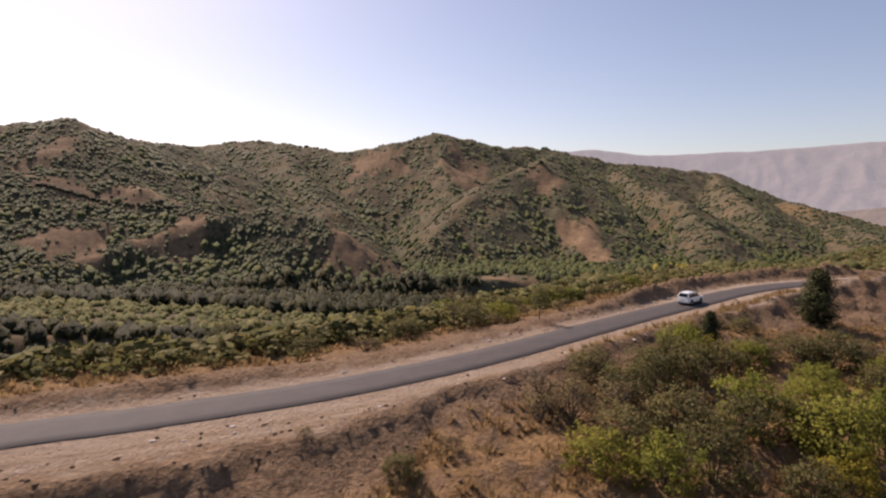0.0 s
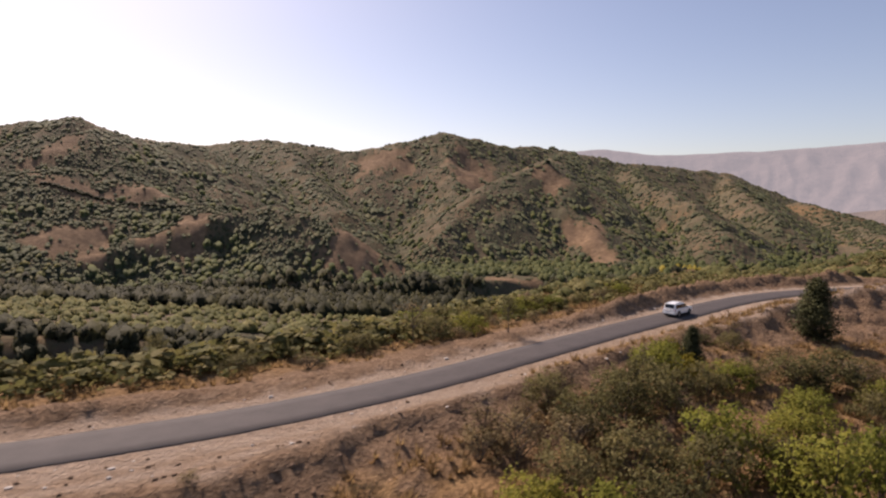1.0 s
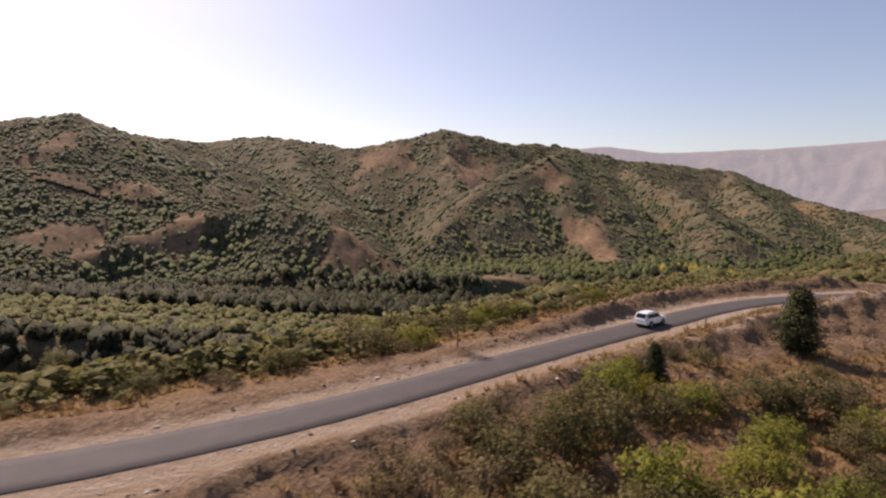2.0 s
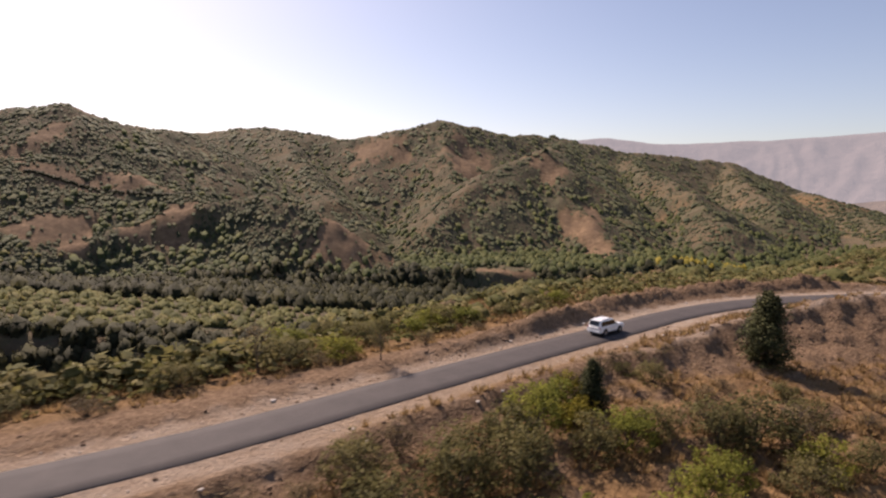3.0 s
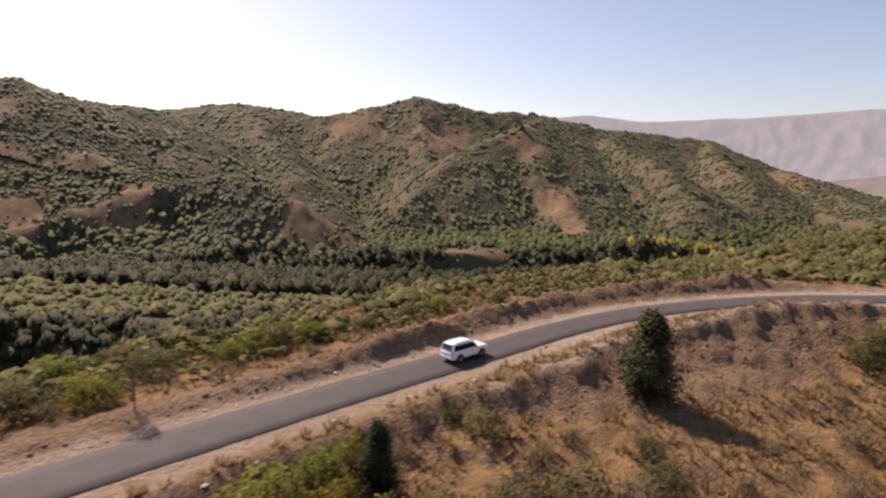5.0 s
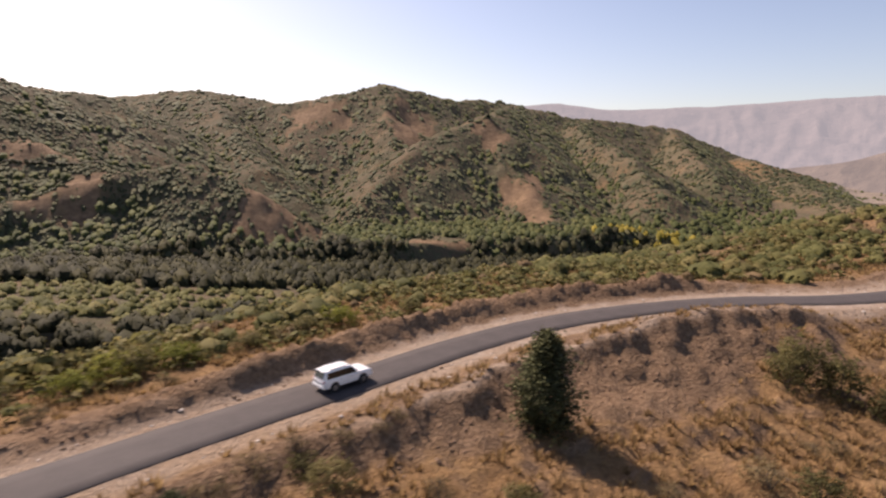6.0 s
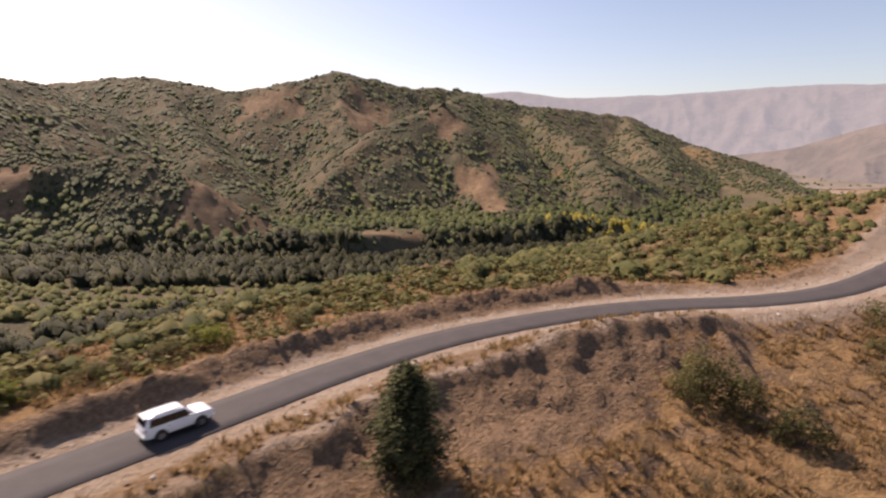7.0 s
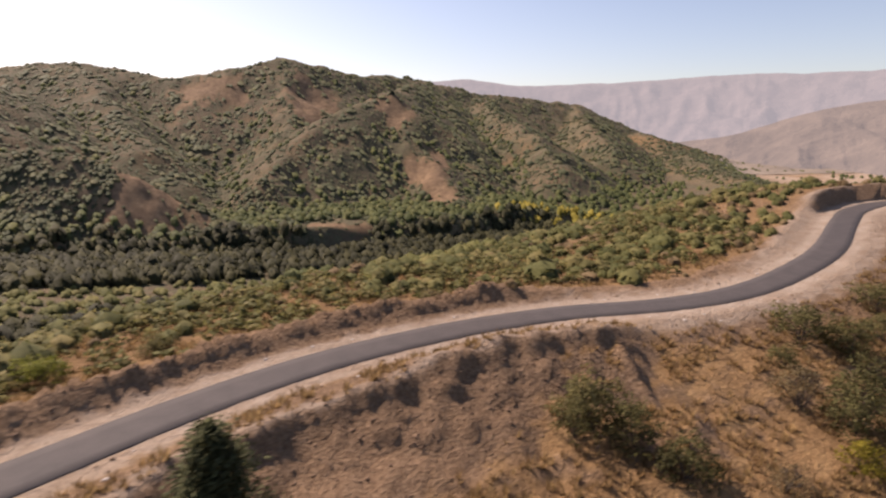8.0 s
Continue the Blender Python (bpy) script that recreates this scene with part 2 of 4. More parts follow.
def ground_material():
    m, t, b = material("dry_ground", 0.95)
    p = place(t)
    b.inputs["Specular IOR Level"].default_value = 0.1
    big, mid, small = noise_node(t, 0.035, 5, 0.6, p), noise_node(t, 0.35, 5, 0.65, p), noise_node(t, 2.6, 5, 0.7, p)
    grass = ramp(t, mid, [(0.3, (0.130, 0.076, 0.038)), (0.5, (0.235, 0.142, 0.070)), (0.68, (0.35, 0.232, 0.118))])
    grass = mix(t, 0.55, grass, ramp(t, small, [(0.3, (0.10, 0.058, 0.031)), (0.55, (0.25, 0.153, 0.076)), (0.75, (0.42, 0.285, 0.148))]))
    soil = ramp(t, small, [(0.28, (0.098, 0.062, 0.040)), (0.5, (0.205, 0.134, 0.085)), (0.72, (0.33, 0.228, 0.148))])
    gravel = ramp(t, noise_node(t, 5.5, 5, 0.75, p), [(0.3, (0.27, 0.215, 0.170)), (0.52, (0.43, 0.355, 0.288)), (0.75, (0.60, 0.51, 0.425))])
    gravel = mix(t, ramp(t, mid, [(0.4, (0, 0, 0)), (0.65, (0.45, 0.45, 0.45))]), gravel, (0.29, 0.20, 0.135))
    scrub = ramp(t, mid, [(0.32, (0.080, 0.072, 0.046)), (0.55, (0.108, 0.092, 0.058)), (0.72, (0.142, 0.112, 0.072))])
    scrub = mix(t, ramp(t, noise_node(t, 0.009, 4, 0.6, p), [(0.42, (0, 0, 0)), (0.62, (0.8, 0.8, 0.8))]), scrub, (0.148, 0.105, 0.070))
    cover = t.nodes.new("ShaderNodeAttribute")
    cover.attribute_name = "cover"
    parts = t.nodes.new("ShaderNodeSeparateColor")
    t.links.new(cover.outputs["Color"], parts.inputs[0])
    out = mix(t, parts.outputs[1], grass, soil)
    tufts = ramp(t, noise_node(t, 0.17, 3, 0.7, p), [(0.47, (0, 0, 0)), (0.56, (0.85, 0.85, 0.85))])
    low = ramp(t, mid, [(0.3, (0.082, 0.084, 0.050)), (0.7, (0.125, 0.120, 0.070))])
    scrub = mix(t, tufts, scrub, low)
    out = mix(t, parts.outputs[2], out, scrub)
    worn = ramp(t, noise_node(t, 0.13, 5, 0.65, p), [(0.3, (0.140, 0.092, 0.060)), (0.52, (0.220, 0.146, 0.090)), (0.72, (0.32, 0.22, 0.132))])
    out = mix(t, cover.outputs["Alpha"], out, worn)
    out = mix(t, parts.outputs[0], out, gravel)
    out = mix(t, 0.45, out, ramp(t, big, [(0.3, (0.62, 0.58, 0.55)), (0.7, (1.0, 0.98, 0.95))]), "MULTIPLY")
    t.links.new(out, b.inputs["Base Color"])
    lumps = node(t, "ShaderNodeMath")
    lumps.operation = "MULTIPLY_ADD"
    t.links.new(noise_node(t, 1.1, 4, 0.7, p), lumps.inputs[0])
    lumps.inputs[1].default_value = 1.6
    t.links.new(small, lumps.inputs[2])
    bump(t, b, lumps.outputs[0], 0.85, 0.45)
    return m


def asphalt_material():
    m, t, b = material("asphalt", 0.82)
    p = place(t)
    grain = noise_node(t, 40, 3, 0.7, p)
    wear = noise_node(t, 0.5, 4, 0.6, p)
    base = ramp(t, grain, [(0.3, (0.042, 0.037, 0.036)), (0.7, (0.084, 0.074, 0.072))])
    t.links.new(mix(t, 0.6, base, ramp(t, wear, [(0.3, (0.72, 0.70, 0.70)), (0.7, (1.15, 1.1, 1.08))]), "MULTIPLY"), b.inputs["Base Color"])
    bump(t, b, grain, 0.3, 0.01)
    return m


def mesh_object(name, verts, faces, mat, smooth=False, parent=None):
    me = bpy.data.meshes.new(name)
    me.from_pydata(verts, [], faces)
    if mat:
        me.materials.append(mat)
    me.polygons.foreach_set("use_smooth", np.full(len(me.polygons), smooth))
    me.update()
    ob = new(name, me)
    if parent:
        ob.parent = parent
    return ob


def part(name, bm, mat, parent=None, label="", smooth=False):
    me = bpy.data.meshes.new(name)
    bm.normal_update()
    bm.to_mesh(me)
    bm.free()
    me.materials.append(mat)
    me.polygons.foreach_set("use_smooth", np.full(len(me.polygons), smooth))
    ob = new(name, me)
    if parent:
        ob.parent = parent
    return tagged(ob, label) if label else ob


GROUND = ground_material()
ASPHALT = asphalt_material()

# bare and stony stretches on the hills: x, y, half length along x, half length along y
BARE = [
    (45, 1130, 42, 120), (181, 1000, 26, 50), (-145, 1190, 60, 55), (-92, 593, 40, 38), (-112, 612, 20, 16), (-345, 536, 16, 12), (-318, 572, 18, 14),
    (-284, 616, 22, 14), (-272, 580, 12, 26), (-378, 556, 36, 28), (-352, 664, 56, 22), (-430, 640, 50, 16), (-495, 715, 16, 60), (205, 790, 26, 85), (232, 875, 14, 45), (74, 612, 30, 7),
]


def bareness(x, y):
    v = np.zeros(np.shape(x))
    n = fbm(x, y * 0.6, 34, 4, 101, 0.65)
    for cx, cy, rx, ry in BARE:
        v = np.maximum(v, 1 - step(0.6, 1.15, np.hypot((x - cx) / rx, (y - cy) / ry) + 0.95 * n))
    return v


def dug(d, ax, n):
    """How far the bank below the road is bare dug earth."""
    e = -d
    foot = 8.5 + 5.5 * step(32, 44, ax) + 6 * step(46, 58, ax) - 14 * step(64, 96, ax) + 6 * (1 - step(-12, -5, ax))
    return (1 - step(foot - 1, foot + 1.5, e + 2.5 * n)) * step(4, 6, e)


# ---------------------------------------------------------------- ground sheet
def build_ground():
    ny, nx = XX.shape
    verts = np.stack([XX.ravel(), YY.ravel(), ZZ.ravel()], 1)
    k = np.arange(ny * nx).reshape(ny, nx)
    faces = np.stack([k[:-1, :-1].ravel(), k[:-1, 1:].ravel(), k[1:, 1:].ravel(), k[1:, :-1].ravel()], 1)
    me = bpy.data.meshes.new("ground")
    me.vertices.add(len(verts))
    me.vertices.foreach_set("co", verts.ravel())
    me.loops.add(faces.size)
    me.loops.foreach_set("vertex_index", faces.ravel().astype(np.int32))
    me.polygons.add(len(faces))
    me.polygons.foreach_set("loop_start", np.arange(0, faces.size, 4, dtype=np.int32))
    me.polygons.foreach_set("use_smooth", np.ones(len(faces), bool))
    me.update(calc_edges=True)
    me.materials.append(GROUND)
    x, y = verts[:, 0], verts[:, 1]
    d, zr, ax = road_frame(x, y)
    a = np.abs(d)
    n = fbm(x, y, 2.5, 3, 111)
    wide = 2.6 * (1 - step(-12, -2, ax)) * (d < 0) - 0.9 * (d > 0) * (1 - step(120, 135, ax)) - 1.5 * (d < 0) * step(5, 25, ax) * (1 - step(84, 98, ax)) + 1.6 * step(84, 100, ax) + 2.2 * step(128, 145, ax) * (d > 0)
    gravel = 0.55 * (1 - step(3.9 + wide, 6.4 + wide, a + 2.2 * n))
    gravel = np.maximum(gravel, (1 - step(4.0, 5.0, a + 1.1 * n)) * (0.85 + 0.3 * n) * (1 - 0.4 * (1 - step(25, 60, ax))))
    tracks = (1 - step(-8, 4, ax)) * step(4.2, 5.2, -d) * (1 - step(8, 10, -d))
    gravel = gravel * (1 - 0.55 * tracks * (0.5 + 0.5 * np.sin(3.3 * d + 0.5 * np.sin(0.21 * ax))))
    gravel = np.maximum(gravel, 0.75 * np.maximum(step(880, 1180, x), step(1500, 2000, y)) * (1 - step(FLOOR + 3, FLOOR + 14, ZZ.ravel())) * np.clip(0.8 + fbm(x, y, 90, 3, 131), 0, 1))
    lip = step(-2.2, -0.9, -d - rim_line(x, y, ax)) * (1 - step(-0.3, 0.3, -d - rim_line(x, y, ax))) * (d < 0) * step(30, 44, ax) * (a < 20)
    gravel = np.maximum(gravel, 0.7 * lip * np.clip(0.75 + 1.2 * n, 0, 1))
    gx = np.gradient(ZZ, axis=1) / np.gradient(XX, axis=1)
    gy = np.gradient(ZZ, axis=0) / np.gradient(YY, axis=0)
    steep = np.hypot(gx, gy).ravel()
    gravel = gravel * (1 - 0.85 * step(0.45, 0.9, steep) * (a < 30))
    soil = np.maximum(step(0.28, 0.6, steep + 0.25 * n) * (a < 26), (1 - step(8.5, 11.5, a + 2 * n)) * np.where((d < 0) & (ax > 8) & (ax < 100), 0.3, 1.0))
    soil = np.maximum(soil, dug(d, ax, n))
    scrub = step(30, 80, d) * np.clip(1.0 + 0.7 * fbm(x, y, 45, 4, 121), 0, 1) * (1 - 0.88 * bareness(x, y)) * (1 - step(1500, 2000, y) * (ZZ.ravel() < 0)) * (1 - step(820, 1150, x) * (ZZ.ravel() < FLOOR + 12))
    colour = np.stack([gravel, soil, scrub, bareness(x, y) * (y > 400)], 1)
    attr = me.color_attributes.new("cover", "FLOAT_COLOR", "POINT")
    attr.data.foreach_set("color", colour.astype(np.float32).ravel())
    return tagged(new("ground", me), "dry grass slopes, bare earth banks and scrubby hills", "ground", kind="structure")


build_ground()


def build_road():
    verts, faces = [], []
    n = len(ROAD)
    for i in range(n):
        t = ROAD[min(i + 1, n - 1)] - ROAD[max(i - 1, 0)]
        s = np.array([-t[1], t[0], 0]) / math.hypot(t[0], t[1])
        wob = 0.10 * noise.noise((ROAD_RUN[i] * 0.5, 3, 0)), 0.10 * noise.noise((ROAD_RUN[i] * 0.5, 9, 0))
        for off, up in ((-ROAD_HALF - 0.12 + wob[0], -0.16), (-ROAD_HALF + wob[0], 0.035), (-1.2, 0.06), (0, 0.07), (1.2, 0.06), (ROAD_HALF + wob[1], 0.035), (ROAD_HALF + 0.12 + wob[1], -0.16)):
            verts.append(tuple(ROAD[i] + s * off + np.array([0, 0, up])))
    for i in range(n - 1):
        for j in range(6):
            k = i * 7 + j
            faces.append((k, k + 7, k + 8, k + 1))
    ob = mesh_object("road", verts, [f[::-1] for f in faces], ASPHALT, True)
    return tagged(ob, "fresh dark grey asphalt mountain road without markings", "road", kind="structure")


build_road()

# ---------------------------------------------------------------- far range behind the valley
# distance haze is put into the material: dim base colours plus a pale glow
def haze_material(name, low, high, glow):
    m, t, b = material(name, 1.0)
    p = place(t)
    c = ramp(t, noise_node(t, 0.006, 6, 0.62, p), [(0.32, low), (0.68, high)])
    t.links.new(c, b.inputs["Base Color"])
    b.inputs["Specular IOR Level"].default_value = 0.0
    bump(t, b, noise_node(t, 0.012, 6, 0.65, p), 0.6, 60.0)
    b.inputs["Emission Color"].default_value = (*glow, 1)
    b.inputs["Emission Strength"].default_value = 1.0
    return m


def backdrop_range(name, line, depth, slope, relief, mat, label, seed):
    """A distant range: a crest line with slopes falling away in front of it and behind."""
    pts = spline([line[0]] + line + [line[-1]], 26)
    run = np.concatenate([[0], np.cumsum(np.hypot(*np.diff(pts[:, :2], axis=0).T))])[:, None]
    rows = 34
    toward = np.array([60.0, 60.0]) - pts[:, :2]
    toward /= np.linalg.norm(toward, axis=1)[:, None]
    out = (np.arange(rows) - 5)[None] / (rows - 6) * depth + 0 * run
    gully = ridged(run + 0 * out, out * 0.45, 330, 4, seed) - 0.4
    crest = fbm(run + 0 * out, 0 * out, 260, 4, seed + 9)
    z = pts[:, 2:] + 0.12 * relief * crest - slope * np.abs(out) * (1 - 0.25 * np.abs(out) / depth) + relief * gully * np.minimum(1, np.abs(out) / 260)
    verts = np.stack([pts[:, :1] + toward[:, :1] * out, pts[:, 1:2] + toward[:, 1:] * out, np.maximum(z, FLOOR - 30)], 2).reshape(-1, 3).tolist()
    faces = []
    n = len(pts)
    for i in range(n - 1):
        for j in range(rows - 1):
            k = i * rows + j
            faces.append((k, k + 1, k + rows + 1, k + rows))
    ob = mesh_object(name, verts, faces, mat, True)
    return tagged(ob, label, "mountains", kind="structure")


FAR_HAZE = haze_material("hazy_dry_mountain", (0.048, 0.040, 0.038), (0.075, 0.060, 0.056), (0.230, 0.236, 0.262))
MID_HAZE = haze_material("hazy_hill", (0.055, 0.044, 0.036), (0.115, 0.09, 0.07), (0.125, 0.120, 0.126))
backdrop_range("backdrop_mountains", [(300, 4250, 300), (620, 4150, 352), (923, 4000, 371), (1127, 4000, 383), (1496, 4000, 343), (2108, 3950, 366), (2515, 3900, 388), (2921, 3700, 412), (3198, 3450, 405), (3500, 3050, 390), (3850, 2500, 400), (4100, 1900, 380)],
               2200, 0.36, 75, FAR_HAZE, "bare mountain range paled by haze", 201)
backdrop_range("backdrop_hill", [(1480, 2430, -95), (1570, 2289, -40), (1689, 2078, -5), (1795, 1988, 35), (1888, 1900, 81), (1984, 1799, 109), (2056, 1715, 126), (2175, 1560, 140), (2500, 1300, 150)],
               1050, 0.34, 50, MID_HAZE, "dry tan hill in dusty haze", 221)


def backdrop_plain():
    """The valley floor far off: one sheet added just over the ground to carry haze."""
    x, y = np.meshgrid(np.linspace(1020, 2500, 70), np.linspace(1250, 3300, 90))
    x = x + 110 * (y - 1250) / 2050 * fbm(x, y, 400, 2, 231)
    z = np.minimum(land(x.ravel(), y.ravel()), FLOOR + 12).reshape(x.shape) + 1.5
    w = x.shape[1]
    faces = [(j * w + i, j * w + i + 1, (j + 1) * w + i + 1, (j + 1) * w + i) for j in range(x.shape[0] - 1) for i in range(w - 1)]
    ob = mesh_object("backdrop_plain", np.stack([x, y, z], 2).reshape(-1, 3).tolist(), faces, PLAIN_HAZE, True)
    return tagged(ob, "pale fields on the far valley floor, haze added as glow", "fields", kind="structure")


# tan field colours, with the haze over them added as emission
PLAIN_HAZE = haze_material("hazy_fields", (0.08, 0.064, 0.045), (0.20, 0.155, 0.11), (0.10, 0.092, 0.090))
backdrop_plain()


# ---------------------------------------------------------------- plant materials
def leaf_material(name, dark, mid, light, translucent=0.35, by_island=False):
    m, t, b = material(name, 0.8)
    b.inputs["Specular IOR Level"].default_value = 0.15
    p = place(t)
    info = t.nodes.new("ShaderNodeObjectInfo").outputs["Random"]
    geo = t.nodes.new("ShaderNodeNewGeometry").outputs["Random Per Island"]
    at = t.nodes.new("ShaderNodeAttribute")
    at.attribute_name = "tint"
    total = node(t, "ShaderNodeMath")
    total.operation = "MULTIPLY_ADD"
    t.links.new(geo, total.inputs[0])
    total.inputs[1].default_value = 0.45
    whole = node(t, "ShaderNodeMath")
    whole.operation = "MULTIPLY"
    t.links.new(at.outputs["Fac"] if by_island else info, whole.inputs[0])
    whole.inputs[1].default_value = 0.6
    t.links.new(whole.outputs[0], total.inputs[2])
    c = ramp(t, total.outputs[0], [(0.05, dark), (0.5, mid), (1.0, light)])
    c = mix(t, 0.5, c, ramp(t, noise_node(t, 1.3, 3, 0.6, p), [(0.3, (0.45, 0.48, 0.46)), (0.7, (1.3, 1.25, 1.1))]), "MULTIPLY")
    t.links.new(c, b.inputs["Base Color"])
    if translucent:
        tr = t.nodes.new("ShaderNodeBsdfTranslucent")
        t.links.new(c, tr.inputs["Color"])
        ms = t.nodes.new("ShaderNodeMixShader")
        ms.inputs[0].default_value = translucent
        out = t.nodes["Material Output"]
        t.links.new(b.outputs[0], ms.inputs[1])
        t.links.new(tr.outputs[0], ms.inputs[2])
        t.links.new(ms.outputs[0], out.inputs["Surface"])
    return m


HILL_LEAF = leaf_material("hill_scrub", (0.062, 0.076, 0.044), (0.096, 0.108, 0.060), (0.158, 0.150, 0.080), 0.35, True)
WOOD_LEAF = leaf_material("valley_trees", (0.070, 0.086, 0.036), (0.105, 0.122, 0.048), (0.165, 0.165, 0.064), 0.3, True)
# darker copy of the tree leaf: the shade of backlit crowns is in the colour
SHADED_LEAF = leaf_material("shaded_trees", (0.021, 0.023, 0.012), (0.037, 0.038, 0.018), (0.078, 0.073, 0.031), 0.2, True)
YELLOW_LEAF = leaf_material("autumn_trees", (0.16, 0.14, 0.025), (0.27, 0.22, 0.04), (0.36, 0.28, 0.06), 0.25, True)
TERRACE_LEAF = leaf_material("terrace_scrub", (0.105, 0.110, 0.040), (0.165, 0.164, 0.058), (0.24, 0.206, 0.082), 0.35, True)
SLOPE_LEAF = leaf_material("slope_scrub", (0.085, 0.092, 0.036), (0.150, 0.150, 0.058), (0.255, 0.210, 0.090), 0.4, True)
VERGE_LEAF = leaf_material("verge_scrub", (0.105, 0.106, 0.042), (0.165, 0.156, 0.062), (0.26, 0.212, 0.098), 0.45, True)
DRY_SLOPE = leaf_material("dry_slope_scrub", (0.12, 0.088, 0.05), (0.20, 0.14, 0.078), (0.29, 0.21, 0.115), 0.35, True)
GREEN_LEAF = leaf_material("green_leaf", (0.13, 0.148, 0.030), (0.205, 0.215, 0.045), (0.31, 0.285, 0.062), 0.5)
OLIVE_LEAF = leaf_material("olive_leaf", (0.085, 0.080, 0.036), (0.14, 0.128, 0.055), (0.22, 0.185, 0.085), 0.45)
DRY_LEAF = leaf_material("dry_leaf", (0.12, 0.088, 0.05), (0.20, 0.15, 0.08), (0.28, 0.22, 0.12), 0.35)
YELLOW_NEAR = leaf_material("yellowing_leaf", (0.13, 0.12, 0.02), (0.24, 0.20, 0.03), (0.36, 0.27, 0.045), 0.4)
NEEDLE = leaf_material("needles", (0.038, 0.046, 0.022), (0.060, 0.068, 0.032), (0.095, 0.098, 0.045), 0.15)
STRAW = leaf_material("dry_grass", (0.17, 0.105, 0.05), (0.29, 0.188, 0.092), (0.43, 0.30, 0.15), 0.5, True)


def bark_material():
    m, t, b = material("bark", 0.95)
    p = place(t)
    t.links.new(ramp(t, noise_node(t, 9, 4, 0.7, p), [(0.3, (0.045, 0.034, 0.026)), (0.7, (0.13, 0.10, 0.08))]), b.inputs["Base Color"])
    return m


def stone_material(name, low, high):
    m, t, b = material(name, 0.92)
    p = place(t)
    at = t.nodes.new("ShaderNodeNewGeometry").outputs["Random Per Island"]
    c = mix(t, 0.5, ramp(t, noise_node(t, 6, 5, 0.7, p), [(0.3, low), (0.7, high)]), ramp(t, at, [(0.0, low), (1.0, high)]))
    t.links.new(c, b.inputs["Base Color"])
    bump(t, b, noise_node(t, 14, 4, 0.7, p), 0.5, 0.04)
    return m


BARK = bark_material()
CLOD = stone_material("earth_clods", (0.10, 0.062, 0.040), (0.25, 0.162, 0.104))
STONE = stone_material("pale_stone", (0.34, 0.29, 0.25), (0.62, 0.56, 0.50))


# ---------------------------------------------------------------- joined plants and stones
def scatter(name, protos, x, y, z, size, tall, mat, label, category, sink=0.0, lie=0.0):
    """One object of many copies of small prototype meshes, each turned and sized on its own."""
    verts, faces, tints, bends, at = [], [], [], [], 0
    which = RNG.integers(0, len(protos), len(x))
    for k, proto in enumerate(protos):
        pv, pf = proto[:2]
        sel = np.flatnonzero(which == k)
        if not len(sel):
            continue
        a = RNG.uniform(0, 2 * np.pi, len(sel))
        s, h = size[sel], tall[sel]
        c, n = np.cos(a), np.sin(a)
        vx = (pv[None, :, 0] * c[:, None] - pv[None, :, 1] * n[:, None]) * s[:, None] + x[sel][:, None]
        vy = (pv[None, :, 0] * n[:, None] + pv[None, :, 1] * c[:, None]) * s[:, None] + y[sel][:, None]
        vz = (pv[None, :, 2] - sink) * h[:, None] + z[sel][:, None]
        if lie:
            for across, lean in ((vx - x[sel][:, None], height(x[sel] + 3, y[sel]) - height(x[sel] - 3, y[sel])), (vy - y[sel][:, None], height(x[sel], y[sel] + 3) - height(x[sel], y[sel] - 3))):
                vz = vz + lie * np.clip(lean / 6, -1.2, 1.2)[:, None] * across
        verts.append(np.stack([vx, vy, vz], 2).reshape(-1, 3))
        faces.append((pf[None] + (np.arange(len(sel)) * len(pv))[:, None, None] + at).reshape(-1, pf.shape[1]))
        tints.append(np.repeat(RNG.uniform(0, 1, len(sel)), len(pv)))
        if len(proto) > 2:
            pn = proto[2]
            bends.append(np.stack([pn[None, :, 0] * c[:, None] - pn[None, :, 1] * n[:, None], pn[None, :, 0] * n[:, None] + pn[None, :, 1] * c[:, None], np.repeat(pn[None, :, 2], len(sel), 0)], 2).reshape(-1, 3))
        at += len(sel) * len(pv)
    verts, faces, tints = np.concatenate(verts), np.concatenate(faces), np.concatenate(tints)
    me = bpy.data.meshes.new(name)
    w = faces.shape[1]
    me.vertices.add(len(verts))
    me.vertices.foreach_set("co", verts.astype(np.float32).ravel())
    me.loops.add(faces.size)
    me.loops.foreach_set("vertex_index", faces.ravel().astype(np.int32))
    me.polygons.add(len(faces))
    me.polygons.foreach_set("loop_start", np.arange(0, faces.size, w, dtype=np.int32))
    me.polygons.foreach_set("use_smooth", np.ones(len(faces), bool))
    me.update(calc_edges=True)
    if bends:
        soft = me.attributes.new("custom_normal", "FLOAT_VECTOR", "POINT")
        soft.data.foreach_set("vector", np.concatenate(bends).astype(np.float32).ravel())
    me.materials.append(mat)
    tint = me.attributes.new("tint", "FLOAT", "POINT")
    tint.data.foreach_set("value", tints.astype(np.float32))
    return tagged(new(name, me), label, category, kind="stuff")


